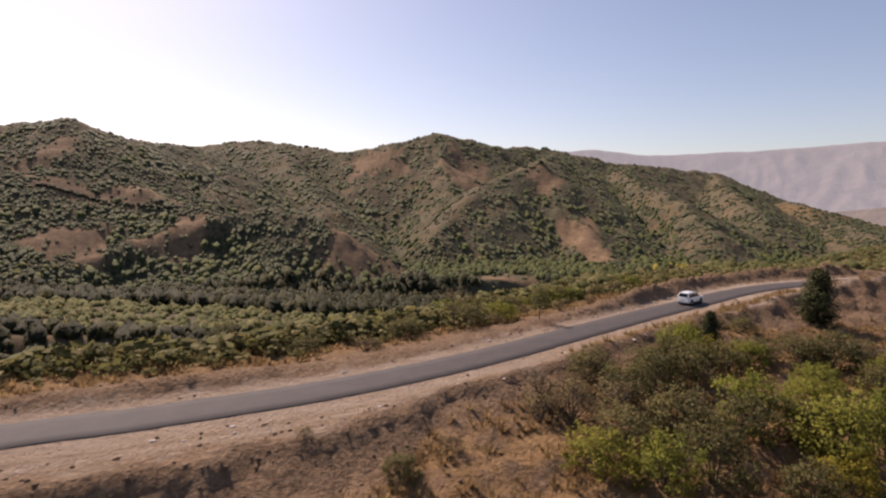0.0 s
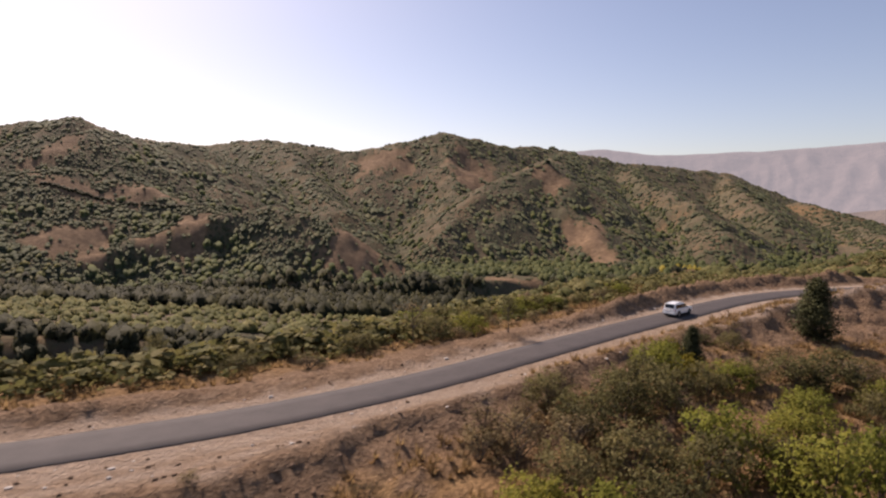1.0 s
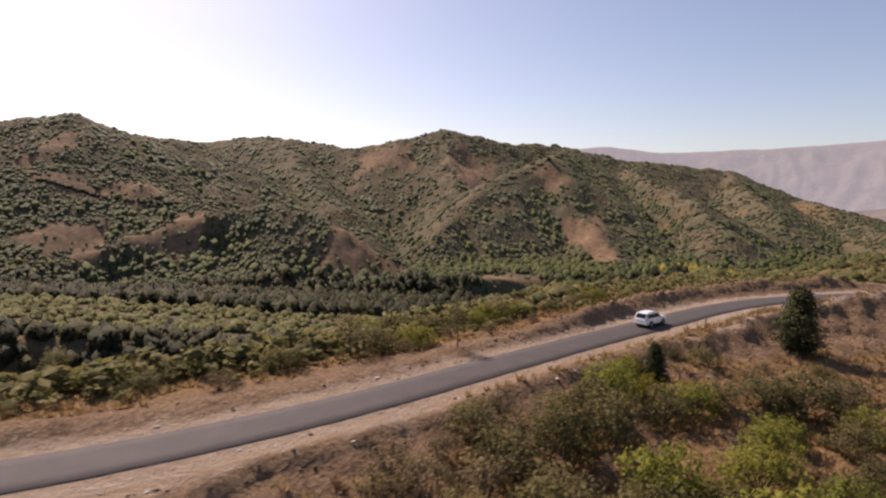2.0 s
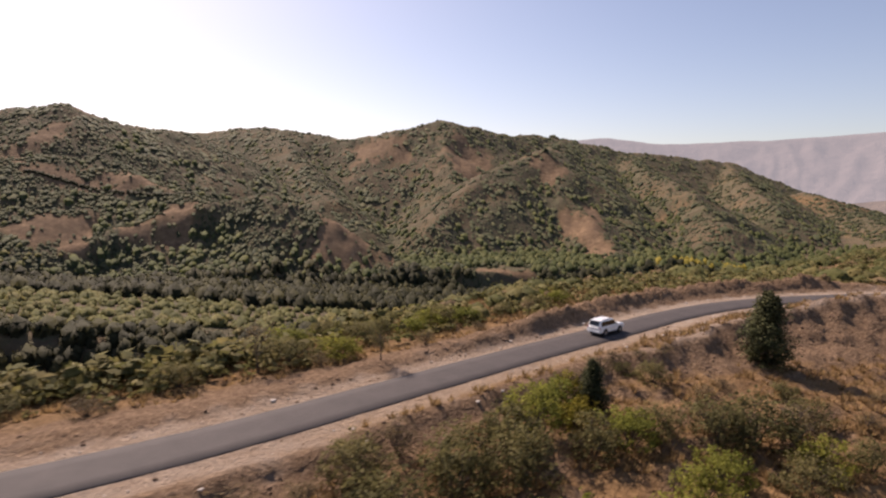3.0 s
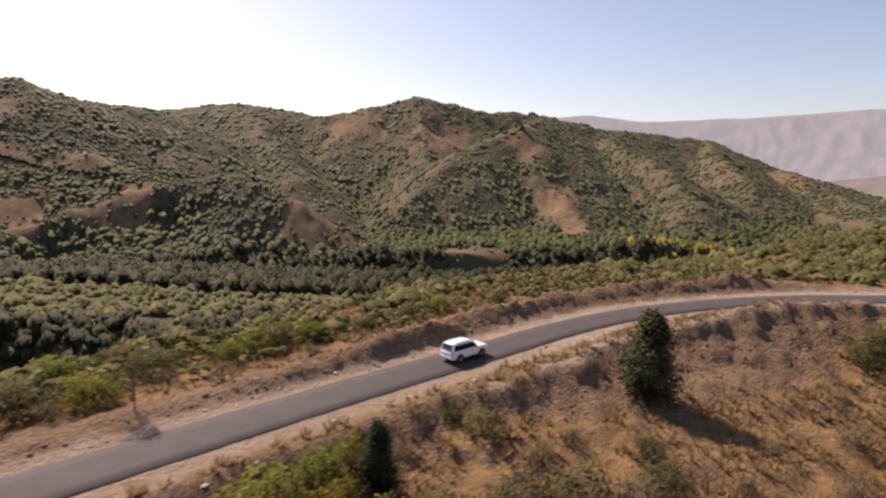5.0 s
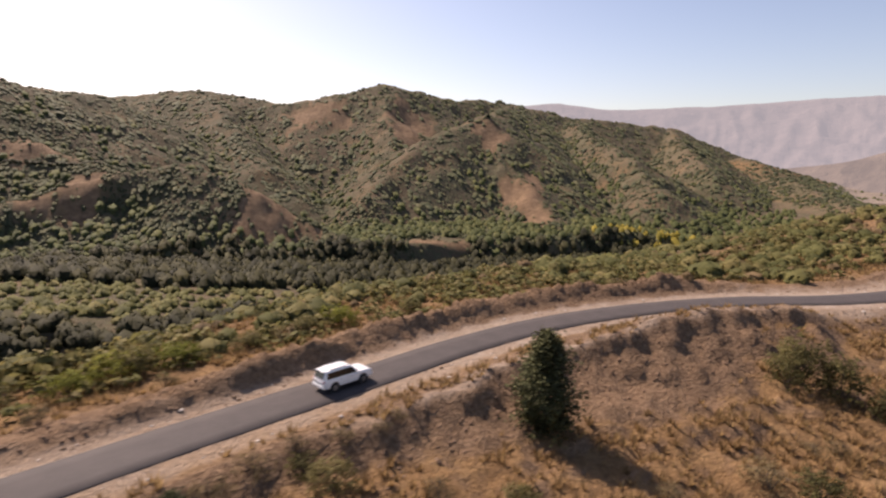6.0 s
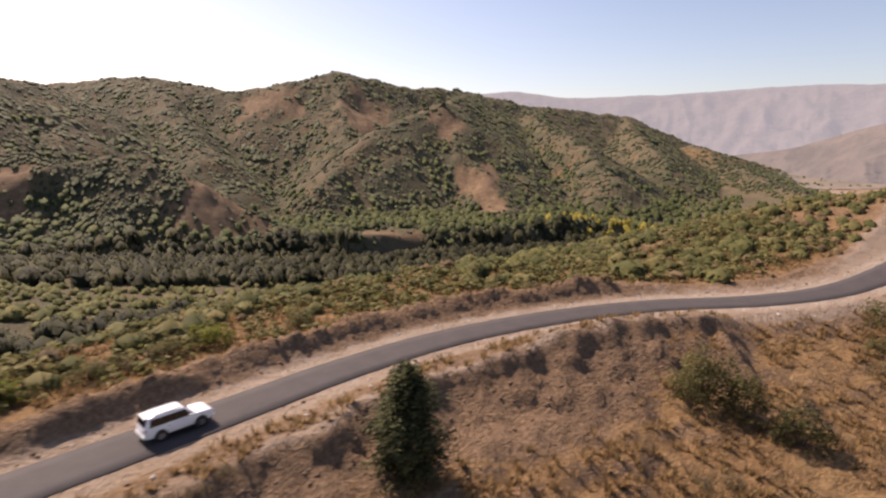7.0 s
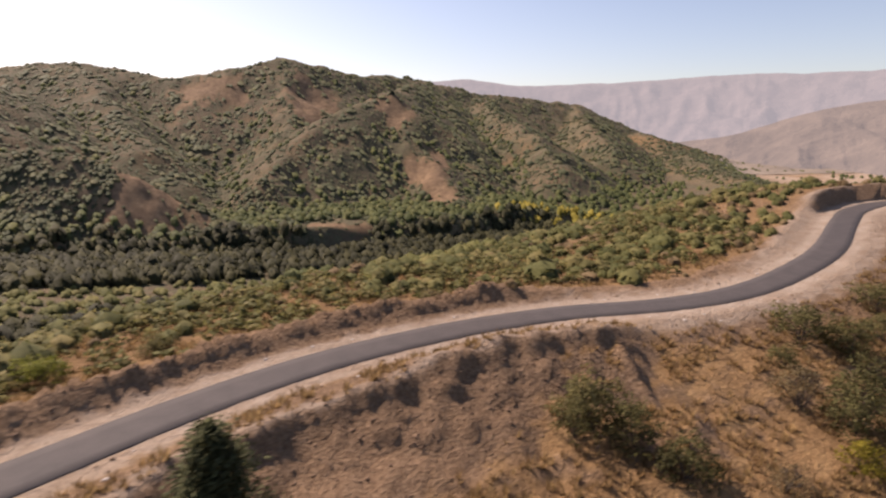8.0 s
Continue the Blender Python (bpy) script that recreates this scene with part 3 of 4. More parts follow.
def card_proto(seed, lobes, cards, size):
    """A leafy clump: small bent leaf sprays spread through several lobes."""
    r = np.random.default_rng(seed)
    verts, faces, bends = [], [], []
    centres = [(r.uniform(-0.3, 0.3), r.uniform(-0.3, 0.3), r.uniform(0.3, 0.75), r.uniform(0.22, 0.34)) for _ in range(lobes)]
    centres[0] = (0, 0, 0.42, 0.36)
    for k in range(cards):
        cx, cy, cz, rad = centres[k % lobes]
        d = r.normal(size=3)
        d /= np.linalg.norm(d)
        p = np.array([cx, cy, cz]) + d * rad * r.uniform(0.55, 1.05) * np.array([1, 1, 0.95])
        p[2] = max(p[2], 0.02)
        u = r.normal(size=3)
        u -= 0.5 * d * u.dot(d)
        u /= np.linalg.norm(u)
        v = np.cross(u, d + 0.45 * r.normal(size=3))
        v /= np.linalg.norm(v) + 1e-6
        s = size * r.uniform(0.6, 1.3)
        base = len(verts)
        verts += [tuple(p - u * s * 0.6), tuple(p + v * s * 0.45), tuple(p + u * s * 0.7), tuple(p - v * s * 0.45)]
        turned = np.cross(u, v).dot(d) > 0
        faces.append((base + 3, base + 2, base + 1, base) if turned else (base, base + 1, base + 2, base + 3))
        out = p - np.array([0, 0, 0.3])
        soft = d + 0.9 * out / (np.linalg.norm(out) + 1e-6) + 0.35 * r.normal(size=3)
        bends += [tuple(soft / np.linalg.norm(soft))] * 4
    return np.array(verts), np.array(faces), np.array(bends)


def dome(r, cx, cy, cz, wide, tall, sides, levels, verts, faces):
    """A lumpy rounded head of foliage, open below."""
    base, n = len(verts), sides
    turn = r.uniform(0, 6.28)
    for lev in range(levels):
        el = 0.9 * lev / (levels - 1) - 0.3
        for k in range(n):
            a = turn + 6.2832 * (k + 0.5 * (lev % 2)) / n
            w = wide * math.cos(el) * r.uniform(0.72, 1.22)
            verts.append((cx + w * math.cos(a), cy + w * math.sin(a), cz + tall * (math.sin(el) * r.uniform(0.8, 1.25)) - (0.22 if lev == 0 else 0)))
    verts.append((cx + 0.2 * wide * r.uniform(-1, 1), cy + 0.2 * wide * r.uniform(-1, 1), cz + tall * r.uniform(0.9, 1.1)))
    for lev in range(levels - 1):
        for k in range(n):
            a, b = base + lev * n + k, base + lev * n + (k + 1) % n
            faces.append((a, b, b + n))
            faces.append((a, b + n, a + n))
    for k in range(n):
        faces.append((base + (levels - 1) * n + k, base + (levels - 1) * n + (k + 1) % n, base + levels * n))


def leafy_normals(r, verts, low):
    """Foliage scatters light: its normals lean outward and up, with some scatter."""
    n = verts * np.array([1.3, 1.3, 0.8]) + np.array([0, 0, 0.7 - low]) + 0.14 * r.normal(size=verts.shape)
    return n / np.linalg.norm(n, axis=1)[:, None]


def dome_proto(seed, sides=6, levels=2):
    r = np.random.default_rng(seed)
    verts, faces = [], []
    dome(r, 0, 0, 0.15, 0.5, 0.8, sides, levels, verts, faces)
    return np.array(verts), np.array(faces), leafy_normals(r, np.array(verts), 0.2)


def clump_proto(seed, lobes, sprays, size, sides=6, levels=2):
    """A leafy head: several lumpy lobes with loose sprays of leaves standing out of them."""
    r = np.random.default_rng(seed)
    verts, faces = [], []
    heads = [(0, 0, 0.20, 0.42, 0.66)]
    for k in range(lobes - 1):
        a = 6.2832 * k / max(1, lobes - 1) + r.uniform(-0.5, 0.5)
        q = r.uniform(0.16, 0.34)
        heads.append((q * math.cos(a), q * math.sin(a), r.uniform(0.05, 0.42), r.uniform(0.2, 0.32), r.uniform(0.28, 0.46)))
    for h in heads:
        dome(r, *h, sides, levels, verts, faces)
    for k in range(sprays):
        cx, cy, cz, w, t = heads[k % len(heads)]
        d = r.normal(size=3)
        d[2] = abs(d[2]) * 0.9 - 0.15
        d /= np.linalg.norm(d)
        p = np.array([cx, cy, cz]) + d * np.array([w, w, t]) * r.uniform(0.92, 1.2)
        u, v = r.normal(size=3), r.normal(size=3)
        u /= np.linalg.norm(u)
        v = np.cross(u, v)
        v /= np.linalg.norm(v) + 1e-6
        s = size * r.uniform(0.6, 1.35)
        base = len(verts)
        verts += [tuple(p - u * s * 0.6), tuple(p + v * s * 0.5), tuple(p + u * s * 0.6)]
        faces.append((base, base + 1, base + 2))
    return np.array(verts), np.array(faces), leafy_normals(r, np.array(verts), 0.3)


def tuft_proto(seed, blades):
    r = random.Random(seed)
    verts, faces = [], []
    for k in range(blades):
        a = r.uniform(0, 6.28)
        lean, w = r.uniform(0.15, 0.75), r.uniform(0.07, 0.13)
        bx, by = 0.12 * math.cos(a + 1), 0.12 * math.sin(a + 1)
        base = len(verts)
        verts += [(bx - w * math.sin(a), by + w * math.cos(a), -0.1), (bx + w * math.sin(a), by - w * math.cos(a), -0.1), (bx + lean * math.cos(a), by + lean * math.sin(a), r.uniform(0.5, 1.0))]
        faces.append((base, base + 1, base + 2))
    return np.array(verts), np.array(faces)


def rock_proto(seed):
    r = random.Random(seed)
    bm = bmesh.new()
    bmesh.ops.create_icosphere(bm, subdivisions=1, radius=0.5)
    verts = [(v.co.x * r.uniform(0.7, 1.25), v.co.y * r.uniform(0.6, 1.1), v.co.z * r.uniform(0.55, 0.95)) for v in bm.verts]
    faces = [[v.index for v in f.verts] for f in bm.faces]
    bm.free()
    return np.array(verts), np.array(faces)


HILL_PROTOS = [dome_proto(40 + k, 5) for k in range(9)]
LOW_SHRUB_PROTOS = [clump_proto(45 + k, 2, 9, 0.22, 5, 2) for k in range(8)]
HILL_TREE_PROTOS = [clump_proto(50 + k, 3, 10, 0.16, 6, 2) for k in range(6)]
WOOD_PROTOS = [clump_proto(60 + k, 2, 22, 0.16, 5, 3) for k in range(6)]
BELT_PROTOS = [clump_proto(70 + k, 3, 50, 0.14, 5, 3) for k in range(6)]
SHRUB_PROTOS = [clump_proto(80 + k, 4, 120, 0.14, 6, 2) for k in range(6)]
FAR_SHRUB_PROTOS = [clump_proto(90 + k, 2, 20, 0.18, 5, 3) for k in range(6)]
VERGE_PROTOS = [card_proto(90 + k, 4, 18, 0.25) for k in range(5)]
TUFT_PROTOS = [tuft_proto(100 + k, 10) for k in range(6)]
ROCK_PROTOS = [rock_proto(120 + k) for k in range(6)]


def picks(n, x0, x1, y0, y1, fanned=False):
    """Random places in plan, those of a fanned stretch spread evenly over the view."""
    y = RNG.uniform(y0, y1, n) if not fanned else y0 * (y1 / y0) ** RNG.uniform(0, 1, n) ** 1.0
    x = RNG.uniform(x0, x1, n) if not fanned else RNG.uniform(x0, x1, n) * y
    return x, y


# scrub of the hills
x, y = picks(84000, -1.0, 1.15, 480, 2600, True)
z = height(x, y)
bowl = (height(x + 28, y) + height(x - 28, y) + height(x, y + 28) + height(x, y - 28)) / 4 - z
green = 0.8 + 0.05 * bowl + 0.02 * (height(x - 14, y + 14) - height(x + 14, y - 14)) + 1.1 * fbm(x, y, 70, 5, 301, 0.65) + 0.3 * step(-20, -85, z) + 0.3 * step(180, 380, x) * (1 - step(1700, 2100, y)) - 0.4 * step(1700, 2100, y) * step(300, 600, x)
keep = (z > FLOOR + 3) & (RNG.uniform(0, 1, len(x)) < np.clip(green, 0.05, 1) * (1 - 0.97 * bareness(x, y))) & (np.abs(y - 615) + np.abs(x - 70) > 42)
ex, ey = x - 30, y - 25
far_off = np.hypot(ex, ey)
climb = (height(x + 6 * ex / far_off, y + 6 * ey / far_off) - height(x - 6 * ex / far_off, y - 6 * ey / far_off)) / 12
keep &= (climb > (z - 18) / far_off - 0.12) | (RNG.uniform(0, 1, len(x)) < 0.15)
extra = picks(3400, -480, 260, 500, 760)
more = (height(*extra) > FLOOR + 8) & (RNG.uniform(0, 1, 3400) < np.clip(0.75 + fbm(*extra, 40, 4, 305, 0.65), 0.1, 1) * (1 - 0.97 * bareness(*extra)))
close = keep & (y < 760)
near_x, near_y = np.concatenate([x[close], extra[0][more]]), np.concatenate([y[close], extra[1][more]])
x, y = x[keep & ~close], y[keep & ~close]
clot = fbm(x, y, 38, 4, 307, 0.7)
s = (RNG.uniform(1.8, 5.4, len(x)) + 4.0 * RNG.uniform(0, 1, len(x)) ** 4) * (0.68 + 0.6 * step(600, 1700, y))
s *= 0.55 + 0.9 * step(-0.35, 0.45, clot)
z = height(x, y)
scatter("hill_scrub", HILL_PROTOS, x, y, z, s * 1.4, s * 0.56, HILL_LEAF, "dense olive scrub on the far hillsides", "shrubs", 0.08, 1.0)

s = RNG.uniform(2.0, 4.6, len(near_x)) * (1 + 0.9 * RNG.uniform(0, 1, len(near_x)) ** 5) * (0.75 + 0.5 * step(-0.35, 0.45, fbm(near_x, near_y, 38, 4, 307, 0.7)))
scatter("near_hill_scrub", LOW_SHRUB_PROTOS, near_x, near_y, height(near_x, near_y), s * 1.2, s * 0.75, HILL_LEAF, "olive shrubs on the nearest hillsides", "shrubs", 0.1, 0.8)

# shrubs added along the old track across the hillside for its cut's dark line
row = RNG.uniform(0, 1, 230)
x, y = -462 + 178 * row + RNG.normal(0, 1.2, 230), 628 + 24 * row + RNG.normal(0, 1.0, 230)
s = RNG.uniform(2.5, 4.5, 230)
scatter("track_hedge", LOW_SHRUB_PROTOS, x, y, height(x, y), s * 1.2, s * 0.9, SHADED_LEAF, "added shrub row in place of the track's dark cut", "shrubs", 0.1)

# larger trees in the folds of the hills and on their feet
x, y = picks(9000, -1.0, 1.0, 500, 1500, True)
z = height(x, y)
bowl = (height(x + 40, y) + height(x - 40, y) + height(x, y + 40) + height(x, y - 40)) / 4 - z
odds = 0.06 + 0.20 * bowl + 0.5 * fbm(x, y, 90, 3, 303) + 0.35 * (1 - step(FLOOR + 12, FLOOR + 45, z))
keep = (z > FLOOR + 3) & (RNG.uniform(0, 1, len(x)) < np.clip(odds, 0, 0.8) * (1 - bareness(x, y))) & (np.abs(y - 615) + np.abs(x - 70) > 42)
x, y, z = x[keep], y[keep], z[keep]
s = RNG.uniform(5.0, 9.5, len(x))
scatter("hill_trees", HILL_TREE_PROTOS, x, y, z, s * 1.1, s * 0.9, WOOD_LEAF, "round green trees in the folds of the hills", "trees", 0.05, 0.6)

def in_gorge(x, y):
    """The river's gorge, from its near edge to the brink of the scarp beyond."""
    near = np.interp(x, [-400, -140, -90, -36, 330], [392, 385, 372, 405, 588])
    return (y > near) & (y - 572 - 0.25 * x - 9 * np.sin(x / 38.0) < 10) & (x < 330)


def in_belt(x, y, d):
    """The belt of tall trees below the crest of the low spur."""
    crest = np.interp(x, [-430, -250, -210, -171, -136, -96, -61, -35, -15], [212, 238, 252, 258, 266, 283, 300, 333, 350])
    return (d > 58) & (x < -15) & (y < crest + 5 * fbm(x, y, 20, 2, 319))


# woods along the river and on the valley floor
x, y = picks(8500, -0.95, 0.75, 430, 1100, True)
z = height(x, y)
low = (z < FLOOR + 19) & (np.abs(y - 615) + np.abs(x - 70) > 42)
low &= ~in_gorge(x, y) & (RNG.uniform(0, 1, len(x)) < np.clip(0.75 + 0.9 * fbm(x, y, 35, 3, 311), 0.1, 1) * (1 - 0.75 * step(820, 1150, x)))
x, y, z = x[low], y[low], z[low]
s = RNG.uniform(5.5, 11.5, len(x))
scatter("river_woods", WOOD_PROTOS, x, y, z, s, s * RNG.uniform(0.8, 1.15, len(x)), WOOD_LEAF, "dense green trees along the valley floor", "trees", 0.04)

# tall trees crowding the river's far bank
x, y = picks(7500, -380, 330, 250, 660)
edge = y - 572 - 0.25 * x - 9 * np.sin(x / 38.0)
field = (x > 36) & (x < 108) & (edge > -30)
keep = in_gorge(x, y) & ((edge < -8) | ~field) & (RNG.uniform(0, 1, len(x)) < np.clip(0.8 + 0.6 * fbm(x, y, 22, 2, 317), 0.1, 1))
x, y, field = x[keep], y[keep], field[keep]
s = RNG.uniform(5.5, 14.0, len(x)) * np.where(field, 0.75, 1.0)
scatter("bank_woods", WOOD_PROTOS, x, y, height(x, y), s * 0.95, s * 1.1, SHADED_LEAF, "tall trees along the river's far bank, shade in their colour", "trees", 0.05)

x, y = picks(1700, 380, 2600, 600, 2600)
z = height(x, y)
keep = (z < FLOOR + 5) & (fbm(x, y, 130, 3, 315) > 0.05)
x, y, z = x[keep], y[keep], z[keep]
s = RNG.uniform(5, 11, len(x))
scatter("valley_trees", WOOD_PROTOS, x, y, z, s, s, WOOD_LEAF, "scattered trees on the distant valley floor", "trees", 0.04)

# yellowing grove on the valley floor
x, y = 346 + 34 * RNG.normal(size=60), 672 + 16 * RNG.normal(size=60)
s = RNG.uniform(8, 13, len(x))
scatter("yellow_grove", WOOD_PROTOS, x, y, height(x, y), s * 0.8, s, YELLOW_LEAF, "yellowing autumn trees on the valley floor", "trees", 0.04)

# shrubs of the slope below the road
x, y = picks(13500, -0.95, 1.25, 75, 520, True)
d, zr, ax = road_frame(x, y)
dense = 0.5 + 1.0 * fbm(x, y, 26, 3, 321) + 0.35 * step(60, 150, d) + 0.3 * step(100, 150, x)
keep = (d > 15 - 7 * step(60, 80, ax)) & ((ax < 120) | (d > 9)) & (RNG.uniform(0, 1, len(x)) < np.clip(dense, 0.03, 1) * (0.3 + 0.7 * step(20 - 14 * step(60, 80, ax), 45 - 22 * step(60, 80, ax), d)))
keep &= ~in_gorge(x, y) & ~in_belt(x, y, d) & ~((x < 18) & (d < 60))
x, y, d = x[keep], y[keep], d[keep]
s = RNG.uniform(1.6, 3.4, len(x)) * (0.75 + 0.8 * step(30, 130, d)) * (1 + 0.9 * RNG.uniform(0, 1, len(x)) ** 4)
dry = (RNG.uniform(0, 1, len(x)) < 0.2 + 0.5 * step(0.1, 0.4, fbm(x, y, 18, 2, 323))) & (d < 95)
s = np.where(dry, 0.7 * s, s)
for name, sel, protos, leaf, label in (("slope_shrubs", (d < 95) & ~dry, SHRUB_PROTOS, SLOPE_LEAF, "olive and yellow-green shrubs on the slope below the road"),
                                       ("dry_slope_shrubs", dry, SHRUB_PROTOS, DRY_SLOPE, "brown half-dry shrubs on the slope below the road"),
                                       ("terrace_shrubs", d >= 95, FAR_SHRUB_PROTOS, TERRACE_LEAF, "yellow-green shrubs on the terrace above the river")):
    scatter(name, protos, x[sel], y[sel], height(x[sel], y[sel]), s[sel] * 1.2, s[sel] * 0.85, leaf, label, "shrubs", 0.05)

# belt of tall trees in the gully and on the face of the low spur
x, y = picks(5200, -430, -15, 90, 355)
keep = in_belt(x, y, road_frame(x, y)[0]) & (RNG.uniform(0, 1, len(x)) < np.clip(0.75 + 0.5 * fbm(x, y, 25, 2, 351), 0.2, 1))
x, y = x[keep], y[keep]
s = RNG.uniform(4.5, 10.0, len(x))
scatter("spur_thicket", BELT_PROTOS, x, y, height(x, y), s, s * 1.05, SHADED_LEAF, "thicket of trees below the low spur, shade in its colour", "trees", 0.05)

# dry grass
x, y = picks(60000, -45, 150, 12, 150)
d, zr, ax = road_frame(x, y)
near = (np.hypot(x - 40, y - 45) < 130)
gap = fbm(x, y, 5, 3, 331)
shelf = (d < -4.4) & (d + rim_line(x, y, ax) > 0.5) & (ax > 8) & (ax < 90)
keep = near & shelf & (gap > -0.06) | near & (RNG.uniform(0, 1, len(x)) > dug(d, ax, 0.4 * gap)) & (((d < -6.5) & (d > -48) & (gap > -0.12)) | ((d > 9) & (d < 42) & (gap > -0.05)))
zx = np.hypot((height(x + 0.5, y) - height(x - 0.5, y)), (height(x, y + 0.5) - height(x, y - 0.5)))
keep &= shelf | (zx < 0.42) | (RNG.uniform(0, 1, len(x)) < 0.04)
keep &= RNG.uniform(0, 1, len(x)) < 0.95
x, y = x[keep], y[keep]
s = RNG.uniform(0.35, 1.05, len(x))
scatter("dry_grass", TUFT_PROTOS, x, y, height(x, y), s, s * RNG.uniform(0.6, 1.0, len(x)), STRAW, "sun-bleached dry grass tufts", "grass", 0.02)

# clods and stones on the banks and verges
x, y = picks(42000, -45, 140, 20, 130)
d, zr, ax = road_frame(x, y)
zx = np.hypot((height(x + 0.5, y) - height(x - 0.5, y)), (height(x, y + 0.5) - height(x, y - 0.5)))
odds = (0.42 * dug(d, ax, 0 * d) + 0.04) * ((d < -4) & (d > -22)) + np.where(zx > 0.25, 0.5, 0.06) * ((d > 3.6) & (d < 13)) + 0.12 * ((np.abs(d) > 2.9) & (np.abs(d) < 5))
keep = RNG.uniform(0, 1, len(x)) < odds
x, y = x[keep], y[keep]
s = 0.06 + 0.30 * RNG.uniform(0, 1, len(x)) ** 3
scatter("earth_clods", ROCK_PROTOS, x, y, height(x, y), s * 1.2, s, CLOD, "loose earth clods and rubble on the banks", "rubble", -0.1)

# rubble pushed up along the berm and broken from the bank's edge
x, y = picks(60000, -45, 140, 24, 130)
d, zr, ax = road_frame(x, y)
off = -d - rim_line(x, y, ax)
keep = ((d > 4.6) & (d < 10.5) & (ax > 16) & (ax < 104) & (RNG.uniform(0, 1, len(x)) < 0.16)) | ((off > -0.4) & (off < 4.5) & (ax > 34) & (ax < 94) & (RNG.uniform(0, 1, len(x)) < 0.42))
keep |= (off > -0.4) & (off < 5) & (ax > -26) & (ax < -7) & (RNG.uniform(0, 1, len(x)) < 0.3)
x, y = x[keep], y[keep]
s = 0.10 + 0.36 * RNG.uniform(0, 1, len(x)) ** 2.6
scatter("bank_rubble", ROCK_PROTOS, x, y, height(x, y), s * 1.3, s * 0.9, CLOD, "brown earth lumps along the berm and bank", "rubble", 0.12)

# low scrub on the shoulder of the valley side
x, y = picks(22000, -60, 150, 40, 190)
d, zr, ax = road_frame(x, y)
keep = (d > 10.5) & (d < 48) & (RNG.uniform(0, 1, len(x)) < np.clip(0.55 + 0.25 * (1 - step(20, 40, ax)) + 1.3 * fbm(x, y, 11, 3, 341), 0, 1) * step(8, 18, d))
x, y = x[keep], y[keep]
s = RNG.uniform(0.7, 1.9, len(x)) * (1 + 0.7 * (1 - step(0, 25, x)) * step(12, 18, road_frame(x, y)[0]))
scatter("verge_scrub", VERGE_PROTOS, x, y, height(x, y), s * 1.4, s, VERGE_LEAF, "low yellow-green scrub beside the road", "shrubs", 0.06)



# ---------------------------------------------------------------- near plants
def tube(bm, pts, r0, r1, sides=5):
    """A tapered limb through a few points."""
    rings = []
    for i, p in enumerate(pts):
        t = (pts[min(i + 1, len(pts) - 1)] - pts[max(i - 1, 0)]).normalized()
        u = t.orthogonal().normalized()
        v = t.cross(u)
        r = r0 + (r1 - r0) * i / (len(pts) - 1)
        rings.append([bm.verts.new(p + (u * math.cos(6.2832 * k / sides) + v * math.sin(6.2832 * k / sides)) * r) for k in range(sides)])
    for a, b in zip(rings, rings[1:]):
        for k in range(sides):
            bm.faces.new((a[k], a[(k + 1) % sides], b[(k + 1) % sides], b[k]))
    bm.faces.new(rings[-1])


def leaf_mesh(name, clusters, per, spread, size, r, mat):
    """Leaves in small sprays round the twig ends."""
    verts, faces, bends = [], [], []
    for c in clusters:
        n = max(2, int(per * r.uniform(0.6, 1.4)))
        for _ in range(n):
            p = np.array(c) + r.normal(size=3) * spread
            p[2] = max(p[2], 0.03)
            u, v = r.normal(size=3), r.normal(size=3)
            u /= np.linalg.norm(u)
            v -= u * u.dot(v)
            v /= np.linalg.norm(v)
            s = size * r.uniform(0.6, 1.35)
            fold = np.cross(u, v) * s * 0.18
            b = len(verts)
            verts += [tuple(p - u * s * 0.7), tuple(p + v * s * 0.42 + fold), tuple(p + u * s * 0.7), tuple(p - v * s * 0.42 + fold)]
            out = np.array([p[0], p[1], 0.8 * (p[2] - 0.3)])
            out = out / (np.linalg.norm(out) + 1e-6) + 0.55 * r.normal(size=3)
            out /= np.linalg.norm(out)
            faces.append((b + 3, b + 2, b + 1, b) if np.cross(u, v).dot(out) > 0 else (b, b + 1, b + 2, b + 3))
            bends += [out] * 4
    ob = mesh_object(name, verts, faces, mat, True)
    soft = ob.data.attributes.new("custom_normal", "FLOAT_VECTOR", "POINT")
    soft.data.foreach_set("vector", np.array(bends, np.float32).ravel())
    return ob


